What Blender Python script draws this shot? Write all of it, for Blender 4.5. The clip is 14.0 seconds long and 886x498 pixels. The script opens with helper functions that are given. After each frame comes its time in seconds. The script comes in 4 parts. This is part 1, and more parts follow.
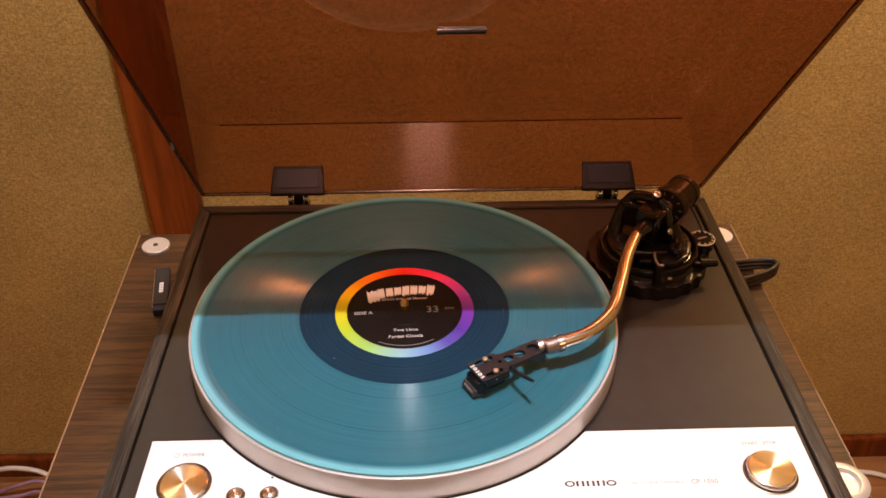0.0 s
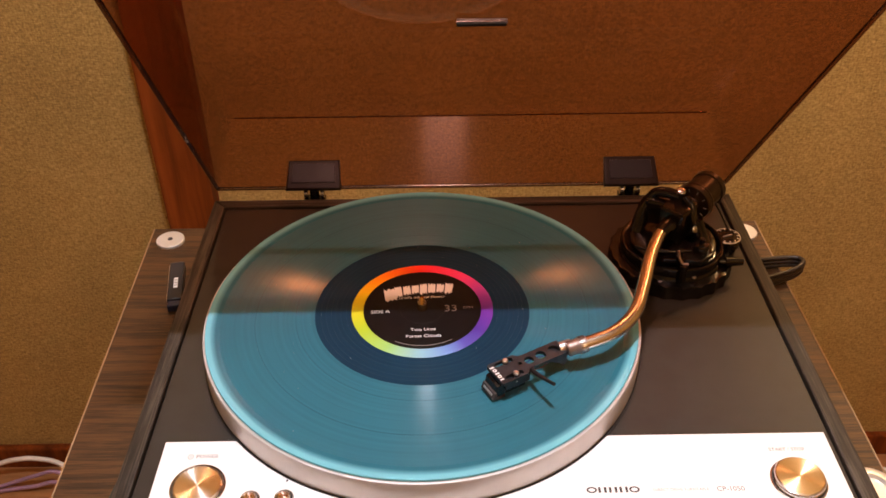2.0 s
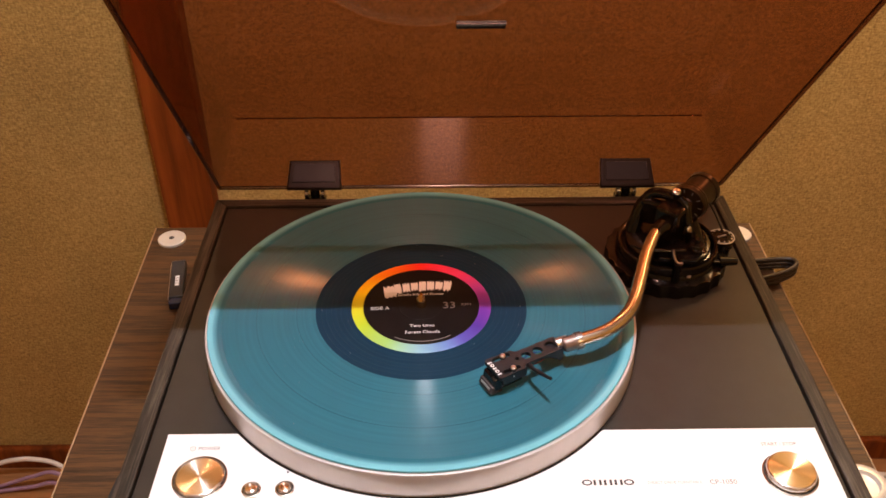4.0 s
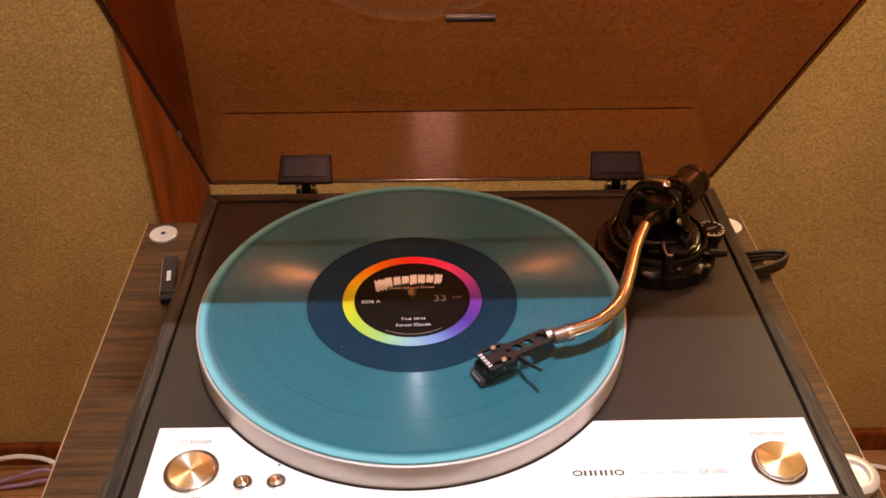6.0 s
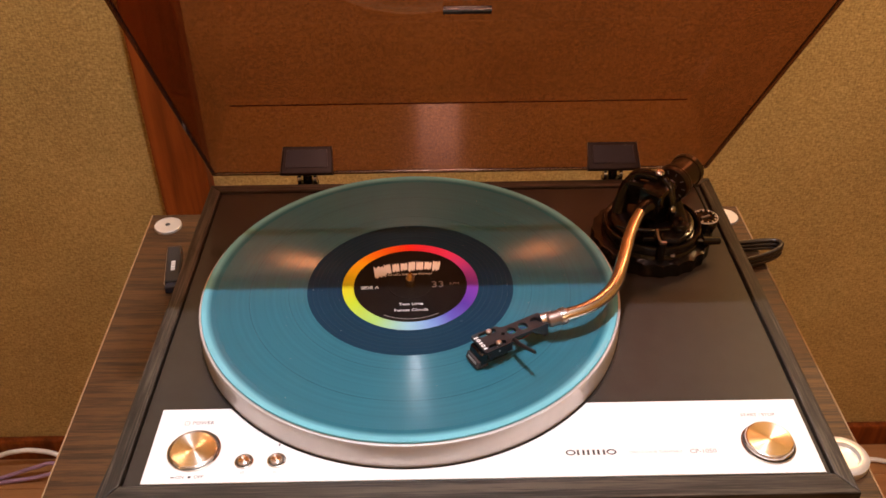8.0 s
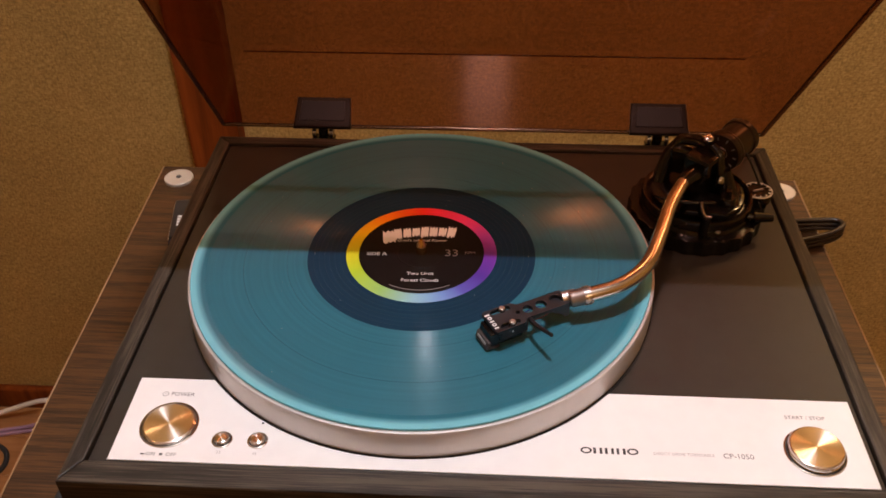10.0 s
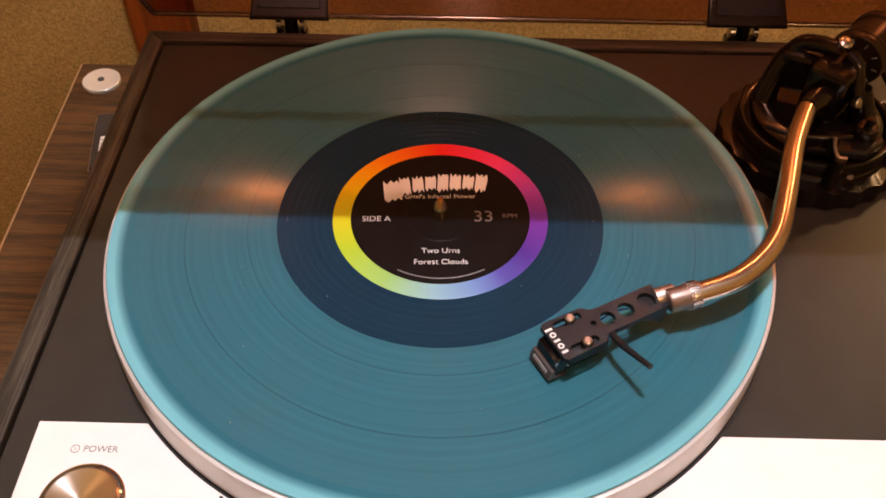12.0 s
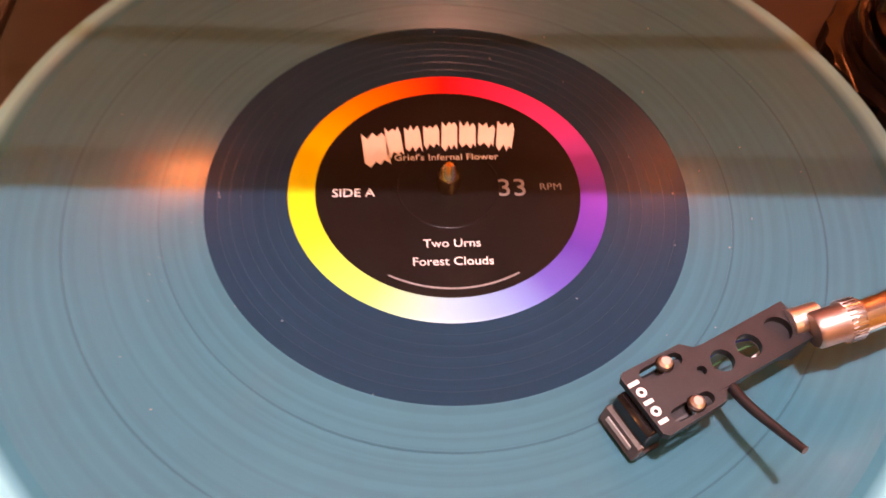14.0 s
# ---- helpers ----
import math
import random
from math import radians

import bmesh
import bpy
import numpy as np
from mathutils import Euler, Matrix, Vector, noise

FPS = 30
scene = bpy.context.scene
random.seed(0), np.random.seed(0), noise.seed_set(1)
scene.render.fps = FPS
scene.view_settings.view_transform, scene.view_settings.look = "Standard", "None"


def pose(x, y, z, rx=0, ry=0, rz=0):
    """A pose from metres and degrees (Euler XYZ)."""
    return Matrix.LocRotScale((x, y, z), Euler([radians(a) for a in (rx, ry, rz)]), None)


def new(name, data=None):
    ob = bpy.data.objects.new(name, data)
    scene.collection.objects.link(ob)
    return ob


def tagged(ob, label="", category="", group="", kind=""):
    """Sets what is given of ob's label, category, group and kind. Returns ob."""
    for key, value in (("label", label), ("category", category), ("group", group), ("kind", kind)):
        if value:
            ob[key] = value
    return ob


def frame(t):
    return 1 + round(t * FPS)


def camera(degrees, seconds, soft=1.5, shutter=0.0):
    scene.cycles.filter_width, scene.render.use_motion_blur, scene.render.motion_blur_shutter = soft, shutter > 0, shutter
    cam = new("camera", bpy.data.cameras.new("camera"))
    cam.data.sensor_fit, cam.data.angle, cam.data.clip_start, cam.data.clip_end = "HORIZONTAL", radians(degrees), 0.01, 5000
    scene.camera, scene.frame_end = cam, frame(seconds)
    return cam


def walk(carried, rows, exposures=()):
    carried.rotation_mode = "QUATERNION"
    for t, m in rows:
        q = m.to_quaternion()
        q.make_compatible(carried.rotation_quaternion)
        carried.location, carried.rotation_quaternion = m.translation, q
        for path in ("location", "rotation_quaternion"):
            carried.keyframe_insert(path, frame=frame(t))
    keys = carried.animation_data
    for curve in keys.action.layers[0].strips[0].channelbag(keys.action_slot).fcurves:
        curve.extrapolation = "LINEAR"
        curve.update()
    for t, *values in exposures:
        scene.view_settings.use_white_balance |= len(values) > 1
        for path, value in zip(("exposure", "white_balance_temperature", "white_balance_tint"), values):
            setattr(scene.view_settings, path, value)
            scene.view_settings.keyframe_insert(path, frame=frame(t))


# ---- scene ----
cam = camera(53.18, 14.0, soft=1.6, shutter=0.5)
# seconds, eye x y z, turn about x y z in degrees; the origin is the spindle at deck height
ROWS = [
    (0.0, 0.0144, -0.4906, 0.4312, 54.00, 0.12, -1.65),
    (0.5, 0.0151, -0.4864, 0.4312, 53.67, 0.33, -1.26),
    (1.0, 0.0155, -0.4834, 0.4289, 53.57, 0.35, -1.14),
    (1.5, 0.0143, -0.4801, 0.4262, 53.45, 0.45, -0.96),
    (2.0, 0.0121, -0.4759, 0.4274, 53.35, 0.48, -0.71),
    (2.5, 0.0104, -0.4765, 0.4293, 53.50, 0.42, -0.49),
    (3.0, 0.0104, -0.4810, 0.4305, 53.70, 0.46, -0.28),
    (3.5, 0.0105, -0.4855, 0.4293, 53.78, 0.21, -0.49),
    (6.0, 0.0134, -0.4903, 0.4276, 53.52, 0.16, -1.15),
    (6.5, 0.0175, -0.4870, 0.4260, 53.45, 0.35, -0.99),
    (7.0, 0.0131, -0.4889, 0.4251, 53.44, 0.41, -0.99),
    (7.5, 0.0152, -0.4952, 0.4256, 53.33, 0.40, -0.90),
    (8.0, 0.0196, -0.5067, 0.4278, 53.53, 0.49, -0.88),
    (10.3, 0.0440, -0.4289, 0.3786, 50.18, 0.40, 3.77),
    (10.5, 0.0326, -0.3986, 0.3705, 48.94, 0.05, 3.85),
    (11.0, 0.0146, -0.3384, 0.3485, 46.16, -0.24, 2.82),
    (11.5, 0.0061, -0.3003, 0.3350, 43.23, 0.12, 1.84),
    (12.0, 0.0062, -0.2861, 0.3167, 41.91, -0.32, 1.32),
    (12.5, -0.0046, -0.2669, 0.3020, 40.17, -0.48, 1.59),
    (13.0, -0.0087, -0.2385, 0.2855, 38.57, -0.27, 1.37),
    (13.5, -0.0165, -0.2070, 0.2585, 38.49, -1.15, -0.03),
    (14.0, -0.0112, -0.1792, 0.2335, 36.15, -1.93, -0.77),
]
EXPOSURES = [(0.0, 0.05, 6500, 10), (8.2, 0.05, 6500, 10), (10.3, -0.46, 6500, 10), (11.5, -0.45, 6500, 10), (12.0, -0.12, 6750, 12), (12.5, -0.14, 6850, 18), (13.0, -0.08, 6950, 22), (13.5, 0.62, 7700, 40), (14.0, 0.74, 8300, 48)]
walk(cam, [(t, pose(*p)) for t, *p in ROWS], EXPOSURES)

# ---- light ----
FLOOR, TABLE, WALL = -0.99, -0.077, 0.722
CEIL = 1.56
ROOM = (-2.1, 2.2, -2.4)          # left, right, front


def lamp(name, place, power, colour, radius):
    data = bpy.data.lights.new(name, "POINT")
    data.energy, data.color, data.shadow_soft_size = power, colour, radius
    ob = new(name, data)
    ob.location = place
    return ob


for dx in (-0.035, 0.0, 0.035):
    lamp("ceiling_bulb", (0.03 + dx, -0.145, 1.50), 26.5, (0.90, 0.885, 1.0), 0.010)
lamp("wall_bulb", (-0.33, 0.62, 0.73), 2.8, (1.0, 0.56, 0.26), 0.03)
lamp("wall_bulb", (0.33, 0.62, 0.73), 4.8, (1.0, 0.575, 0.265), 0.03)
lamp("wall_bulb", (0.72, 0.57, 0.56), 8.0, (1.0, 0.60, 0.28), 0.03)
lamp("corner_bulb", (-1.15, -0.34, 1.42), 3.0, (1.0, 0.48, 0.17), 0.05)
# warm fill light added behind the viewer, with no known source there
lamp("far_fill", (1.00, -1.70, 1.42), 19.0, (1.0, 0.58, 0.28), 0.09)
world = bpy.data.worlds.new("world")
scene.world = world
world.use_nodes = True
world.node_tree.nodes["Background"].inputs[0].default_value = (0.9, 0.6, 0.35, 1)
world.node_tree.nodes["Background"].inputs[1].default_value = 0.004


# ---- materials ----
def material(name):
    m = bpy.data.materials.new(name)
    m.use_nodes = True
    nt = m.node_tree
    return m, nt, nt.nodes["Principled BSDF"]


def node(nt, kind, **inputs):
    n = nt.nodes.new(kind)
    for k, v in inputs.items():
        n.inputs[k.replace("_", " ")].default_value = v
    return n


def coords(nt, scale=(1, 1, 1), kind="Object"):
    tc = nt.nodes.new("ShaderNodeTexCoord")
    mp = nt.nodes.new("ShaderNodeMapping")
    mp.inputs["Scale"].default_value = scale
    nt.links.new(tc.outputs[kind], mp.inputs["Vector"])
    return mp.outputs["Vector"]


def ramp(nt, fac, stops):
    r = nt.nodes.new("ShaderNodeValToRGB")
    el = r.color_ramp.elements
    while len(el) < len(stops):
        el.new(0.5)
    for e, (p, c) in zip(el, stops):
        e.position, e.color = p, (*c, 1)
    nt.links.new(fac, r.inputs["Fac"])
    return r.outputs["Color"]


def bump(nt, fac, bsdf, strength, distance):
    b = nt.nodes.new("ShaderNodeBump")
    b.inputs["Strength"].default_value, b.inputs["Distance"].default_value = strength, distance
    nt.links.new(fac, b.inputs["Height"])
    nt.links.new(b.outputs["Normal"], bsdf.inputs["Normal"])


def plain(name, colour, rough=0.5, metal=0.0, grain=0.0, scale=400.0, coat=0.0, spec=0.5, vary=0.13):
    """A painted, moulded or metal surface with fine grain and broad wear."""
    m, nt, b = material(name)
    v = coords(nt)
    n1 = node(nt, "ShaderNodeTexNoise", Scale=scale, Detail=3.0)
    n2 = node(nt, "ShaderNodeTexNoise", Scale=scale / 14, Detail=4.0)
    nt.links.new(v, n1.inputs["Vector"])
    nt.links.new(v, n2.inputs["Vector"])
    dark, light = [c * (1 - vary) for c in colour], [min(1, c * (1 + vary)) for c in colour]
    nt.links.new(ramp(nt, n2.outputs["Fac"], [(0.3, dark), (0.7, light)]), b.inputs["Base Color"])
    b.inputs["Metallic"].default_value = metal
    mr = node(nt, "ShaderNodeMapRange")
    mr.inputs["To Min"].default_value, mr.inputs["To Max"].default_value = rough * (1 - vary), min(1, rough * (1 + vary))
    nt.links.new(n2.outputs["Fac"], mr.inputs["Value"])
    nt.links.new(mr.outputs["Result"], b.inputs["Roughness"])
    b.inputs["Coat Weight"].default_value, b.inputs["Specular IOR Level"].default_value = coat, spec
    if grain:
        bump(nt, n1.outputs["Fac"], b, grain, 0.0006)
    return m


def wood(name, stops, stretch, rough=0.5, relief=0.25, spec=0.3):
    """Streaked veneer; the grain runs along the axis with the small stretch."""
    m, nt, b = material(name)
    v = coords(nt, stretch)
    n1 = node(nt, "ShaderNodeTexNoise", Scale=1.0, Detail=6.0, Roughness=0.62, Distortion=0.1)
    n2 = node(nt, "ShaderNodeTexNoise", Scale=0.16, Detail=2.0)
    nt.links.new(v, n1.inputs["Vector"])
    nt.links.new(v, n2.inputs["Vector"])
    mix = node(nt, "ShaderNodeMath")
    mix.operation = "MULTIPLY_ADD"
    mix.inputs[1].default_value = 0.45
    nt.links.new(n2.outputs["Fac"], mix.inputs[0])
    half = node(nt, "ShaderNodeMath")
    half.operation, half.inputs[1].default_value = "MULTIPLY", 0.62
    nt.links.new(n1.outputs["Fac"], half.inputs[0])
    nt.links.new(half.outputs[0], mix.inputs[2])
    nt.links.new(ramp(nt, mix.outputs[0], stops), b.inputs["Base Color"])
    b.inputs["Roughness"].default_value, b.inputs["Specular IOR Level"].default_value = rough, spec
    bump(nt, n1.outputs["Fac"], b, relief, 0.0006)
    return m


def brushed(name, colour, rough, turned=False, stretch=(20, 900, 900)):
    """Brushed or lathe-turned metal."""
    m, nt, b = material(name)
    b.inputs["Base Color"].default_value = (*colour, 1)
    b.inputs["Metallic"].default_value, b.inputs["Roughness"].default_value = 1.0, rough
    if turned:
        t = nt.nodes.new("ShaderNodeTangent")
        t.direction_type, t.axis = "RADIAL", "Z"
        nt.links.new(t.outputs["Tangent"], b.inputs["Tangent"])
        b.inputs["Anisotropic"].default_value, b.inputs["Anisotropic Rotation"].default_value = 0.95, 0.25
    else:
        v = coords(nt, stretch)
        n = node(nt, "ShaderNodeTexNoise", Scale=1.0, Detail=2.0)
        nt.links.new(v, n.inputs["Vector"])
        bump(nt, n.outputs["Fac"], b, 0.06, 0.0004)
    return m


def tinted(name, colour, ior=1.49, rough=0.015, streak=0.0):
    """Smoked acrylic: tinted see-through with the gloss of its face."""
    m, nt, b = material(name)
    nt.nodes.remove(b)
    out = nt.nodes["Material Output"]
    see = nt.nodes.new("ShaderNodeBsdfTransparent")
    see.inputs["Color"].default_value = (*colour, 1)
    gloss = nt.nodes.new("ShaderNodeBsdfGlossy")
    gloss.inputs["Roughness"].default_value = rough
    if streak:
        gloss.inputs["Anisotropy"].default_value = -streak
        wipe = nt.nodes.new("ShaderNodeTangent")
        wipe.direction_type, wipe.axis = "RADIAL", "X"
        nt.links.new(wipe.outputs["Tangent"], gloss.inputs["Tangent"])
    lw = node(nt, "ShaderNodeLayerWeight", Blend=0.5)
    pw = nt.nodes.new("ShaderNodeMath")
    pw.operation, pw.inputs[1].default_value = "POWER", 5.0
    nt.links.new(lw.outputs["Facing"], pw.inputs[0])
    f = nt.nodes.new("ShaderNodeMath")
    f.operation, f.inputs[1].default_value, f.inputs[2].default_value = "MULTIPLY_ADD", 0.96, ((ior - 1) / (ior + 1)) ** 2
    nt.links.new(pw.outputs[0], f.inputs[0])
    mx = nt.nodes.new("ShaderNodeMixShader")
    nt.links.new(f.outputs[0], mx.inputs["Fac"])
    nt.links.new(see.outputs[0], mx.inputs[1])
    nt.links.new(gloss.outputs[0], mx.inputs[2])
    nt.links.new(mx.outputs[0], out.inputs["Surface"])
    return m


def wallpaper():
    m, nt, b = material("woven_wallcovering")
    v1, v2, v3 = coords(nt, (360, 360, 170)), coords(nt, (150, 150, 520)), coords(nt, (5, 5, 5))
    a, c, d = (node(nt, "ShaderNodeTexNoise", Scale=1.0, Detail=3.0) for _ in range(3))
    for v, n in ((v1, a), (v2, c), (v3, d)):
        nt.links.new(v, n.inputs["Vector"])
    s = node(nt, "ShaderNodeMath")
    s.operation = "ADD"
    nt.links.new(a.outputs["Fac"], s.inputs[0])
    nt.links.new(c.outputs["Fac"], s.inputs[1])
    h = node(nt, "ShaderNodeMath")
    h.operation = "MULTIPLY_ADD"
    h.inputs[1].default_value, h.inputs[2].default_value = 0.42, 0.0
    nt.links.new(s.outputs[0], h.inputs[0])
    e = node(nt, "ShaderNodeMath")
    e.operation = "MULTIPLY_ADD"
    e.inputs[1].default_value = 0.16
    nt.links.new(d.outputs["Fac"], e.inputs[0])
    nt.links.new(h.outputs[0], e.inputs[2])
    nt.links.new(ramp(nt, e.outputs[0], [(0.34, (0.215, 0.127, 0.028)), (0.50, (0.385, 0.236, 0.060)), (0.66, (0.585, 0.378, 0.111))]), b.inputs["Base Color"])
    b.inputs["Roughness"].default_value = 0.9
    bump(nt, s.outputs[0], b, 0.5, 0.002)
    return m


def vinyl(name, colour, rough, slope=0.0, gloss=0.1, coat=0.0, spec=0.3, inner=None):
    """Coloured vinyl; the groove walls lean to and from the spindle by the slope."""
    m, nt, b = material(name)
    tc = nt.nodes.new("ShaderNodeTexCoord")
    ln = nt.nodes.new("ShaderNodeVectorMath")
    ln.operation = "LENGTH"
    nt.links.new(tc.outputs["Object"], ln.inputs[0])
    n = node(nt, "ShaderNodeTexNoise", Scale=1.0, Detail=5.0)
    n.noise_dimensions = "1D"
    k = node(nt, "ShaderNodeMath")
    k.operation, k.inputs[1].default_value = "MULTIPLY", 420.0
    nt.links.new(ln.outputs["Value"], k.inputs[0])
    nt.links.new(k.outputs[0], n.inputs["W"])
    lo, hi = [c * 0.93 for c in colour], [c * 1.07 for c in colour]
    nt.links.new(ramp(nt, n.outputs["Fac"], [(0.3, lo), (0.7, hi)]), b.inputs["Base Color"])
    # the base colour turns paler outwards from the inner tone
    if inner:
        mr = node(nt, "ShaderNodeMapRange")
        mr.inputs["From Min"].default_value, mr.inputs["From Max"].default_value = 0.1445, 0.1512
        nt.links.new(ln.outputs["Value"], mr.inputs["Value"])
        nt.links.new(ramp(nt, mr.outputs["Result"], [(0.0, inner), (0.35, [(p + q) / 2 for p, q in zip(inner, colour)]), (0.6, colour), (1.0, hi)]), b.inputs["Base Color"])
    b.inputs["Roughness"].default_value = rough
    b.inputs["Specular IOR Level"].default_value = 0.12 if slope else spec
    b.inputs["Coat Weight"].default_value, b.inputs["Coat Roughness"].default_value = coat, 0.04
    if not slope:
        return m
    geo = nt.nodes.new("ShaderNodeNewGeometry")
    flat = nt.nodes.new("ShaderNodeVectorMath")
    flat.operation, flat.inputs[1].default_value = "MULTIPLY", (1, 1, 0)
    nt.links.new(tc.outputs["Object"], flat.inputs[0])
    unit = nt.nodes.new("ShaderNodeVectorMath")
    unit.operation = "NORMALIZE"
    nt.links.new(flat.outputs[0], unit.inputs[0])
    shader = b.outputs[0]
    for lean, part_ in ((slope, 0.035), (-slope, 1.0)):
        sc = nt.nodes.new("ShaderNodeVectorMath")
        sc.operation, sc.inputs["Scale"].default_value = "SCALE", lean
        nt.links.new(unit.outputs[0], sc.inputs[0])
        ad_ = nt.nodes.new("ShaderNodeVectorMath")
        nt.links.new(sc.outputs[0], ad_.inputs[0])
        nt.links.new(geo.outputs["Normal"], ad_.inputs[1])
        nm = nt.nodes.new("ShaderNodeVectorMath")
        nm.operation = "NORMALIZE"
        nt.links.new(ad_.outputs[0], nm.inputs[0])
        g = nt.nodes.new("ShaderNodeBsdfAnisotropic")
        g.inputs["Roughness"].default_value, g.inputs["Anisotropy"].default_value = 0.18, 0.0
        nt.links.new(nm.outputs[0], g.inputs["Normal"])
        mx = nt.nodes.new("ShaderNodeMixShader")
        mx.inputs["Fac"].default_value = gloss * part_
        nt.links.new(shader, mx.inputs[1])
        nt.links.new(g.outputs[0], mx.inputs[2])
        shader = mx.outputs[0]
    nt.links.new(shader, nt.nodes["Material Output"].inputs["Surface"])
    return m


def rainbow():
    """A ring printed with the colours of the spectrum, by angle."""
    m, nt, b = material("spectrum_print")
    tc = nt.nodes.new("ShaderNodeTexCoord")
    g = nt.nodes.new("ShaderNodeTexGradient")
    g.gradient_type = "RADIAL"
    nt.links.new(tc.outputs["Object"], g.inputs["Vector"])
    stops = [(0.0, (0.19, 0.035, 0.31)), (0.06, (0.40, 0.055, 0.33)), (0.14, (0.85, 0.06, 0.22)), (0.25, (0.85, 0.03, 0.02)), (0.35, (0.90, 0.25, 0.01)),
             (0.45, (0.80, 0.58, 0.01)), (0.57, (0.40, 0.55, 0.03)), (0.66, (0.30, 0.52, 0.14)), (0.74, (0.25, 0.44, 0.52)), (0.80, (0.16, 0.27, 0.54)), (0.85, (0.095, 0.08, 0.36)), (0.91, (0.075, 0.03, 0.25)), (1.0, (0.18, 0.035, 0.31))]
    nt.links.new(ramp(nt, g.outputs["Fac"], stops), b.inputs["Base Color"])
    b.inputs["Roughness"].default_value, b.inputs["Specular IOR Level"].default_value = 0.35, 0.15
    return m


WALLPAPER = wallpaper()
PLASTER = plain("ceiling_plaster", (0.72, 0.68, 0.6), 0.9, grain=0.3, scale=60)
POST_WOOD = wood("stained_post_wood", [(0.3, (0.040, 0.008, 0.0012)), (0.5, (0.13, 0.027, 0.0038)), (0.7, (0.25, 0.058, 0.009))], (60, 60, 4), 0.5, 0.25, 0.1)
FLOOR_WOOD = wood("floor_boards", [(0.3, (0.16, 0.06, 0.02)), (0.5, (0.30, 0.13, 0.045)), (0.7, (0.42, 0.20, 0.08))], (4, 40, 40), 0.35)
TABLE_WOOD = wood("wenge_veneer", [(0.38, (0.014, 0.0056, 0.0019)), (0.49, (0.037, 0.0154, 0.0050)), (0.62, (0.088, 0.038, 0.0122))], (38, 1150, 1150), 0.44, 0.35, 0.34)
EDGE_WOOD = plain("pale_edge_band", (0.36, 0.21, 0.095), 0.5)
PLINTH_X = wood("dark_ash_along", [(0.36, (0.010, 0.0078, 0.0058)), (0.5, (0.0235, 0.0178, 0.0125)), (0.62, (0.076, 0.059, 0.043))], (24, 1000, 1000), 0.5, 0.4, 0.2)
PLINTH_Y = wood("dark_ash_across", [(0.36, (0.010, 0.0078, 0.0058)), (0.5, (0.0235, 0.0178, 0.0125)), (0.62, (0.076, 0.059, 0.043))], (1000, 24, 1000), 0.5, 0.4, 0.2)
DECK = plain("black_deck_lacquer", (0.0220, 0.0182, 0.0148), 0.42, grain=0.05, scale=900, spec=0.32)
PANEL = plain("pale_silver_panel", (0.86, 0.85, 0.83), 0.38, metal=0.0, grain=0.02, scale=1500, vary=0.015)
TURNED = brushed("spun_aluminium", (0.86, 0.78, 0.72), 0.25, turned=True)
CHROME = plain("polished_chrome", (0.82, 0.80, 0.77), 0.08, metal=1.0)
PLATTER = plain("platter_aluminium", (0.62, 0.58, 0.56), 0.42, metal=0.45, grain=0.02, scale=900, vary=0.05)
BLACK = plain("black_gloss_plastic", (0.005, 0.004, 0.004), 0.16, grain=0.03, scale=700)
MATTE = plain("black_matte_metal", (0.009, 0.009, 0.011), 0.40, grain=0.08, scale=1200)
RUBBER = plain("black_rubber", (0.02, 0.02, 0.02), 0.8, grain=0.2)
TUBE = plain("satin_tonearm_tube", (0.86, 0.78, 0.71), 0.21, metal=1.0)
COLLAR = plain("satin_collar", (0.42, 0.32, 0.28), 0.42, metal=1.0)
BRASS = plain("polished_brass", (0.80, 0.55, 0.28), 0.13, metal=1.0)
GOLD = plain("brass_screw", (0.78, 0.70, 0.66), 0.36, metal=1.0)
BRONZE = plain("bronzed_black_metal", (0.040, 0.026, 0.014), 0.3, metal=0.6)
SMOKE_LIP = tinted("smoked_acrylic_lip", (0.40, 0.28, 0.20), 2.3, 0.14)
WHITE_INK = plain("white_ink", (0.8, 0.8, 0.78), 0.5)
GREY_INK = plain("grey_ink", (0.20, 0.195, 0.19), 0.5)
DARK_INK_AND_SHADE = plain("black_ink_and_shade", (0.03, 0.03, 0.03), 0.5)
PALE_INK = plain("pale_grey_ink", (0.50, 0.49, 0.48), 0.5)
OUTLINE_INK = plain("dim_outline_ink", (0.22, 0.20, 0.19), 0.5)
LABEL = plain("black_label_paper", (0.007, 0.0055, 0.005), 0.30, grain=0.1, scale=900, spec=0.12)
SMOKE = tinted("smoked_acrylic", (0.66, 0.463, 0.384), 1.49, 0.03)
SMOKE_HAZY = tinted("smoked_acrylic_scuffed", (0.68, 0.485, 0.395), 1.12, 0.17, 0.6)
SMOKE_RIM = tinted("smoked_acrylic_rim", (0.42, 0.28, 0.18))
# dark tint for the lid pieces that cast shadow bands on the record
SMOKE_SHADE = tinted("smoked_acrylic_shade", (0.27, 0.24, 0.055))
HINGE = plain("hinge_plastic", (0.008, 0.003, 0.0025), 0.35, grain=0.05, spec=0.2)
HINGE_FACE = plain("hinge_inset", (0.008, 0.0075, 0.014), 0.34, grain=0.05, spec=0.25)
STEEL = plain("steel", (0.5, 0.5, 0.52), 0.25, metal=1.0)
CAP = plain("satin_cap", (0.72, 0.68, 0.62), 0.35, metal=0.6, grain=0.05)
GROOVED = vinyl("teal_vinyl_grooves", (0.021, 0.120, 0.160), 0.5, 0.45, 0.062)
DEADWAX = vinyl("teal_vinyl_run_out", (0.008, 0.028, 0.050), 0.22, spec=0.1)
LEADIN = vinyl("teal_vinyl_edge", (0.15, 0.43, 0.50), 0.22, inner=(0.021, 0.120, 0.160))
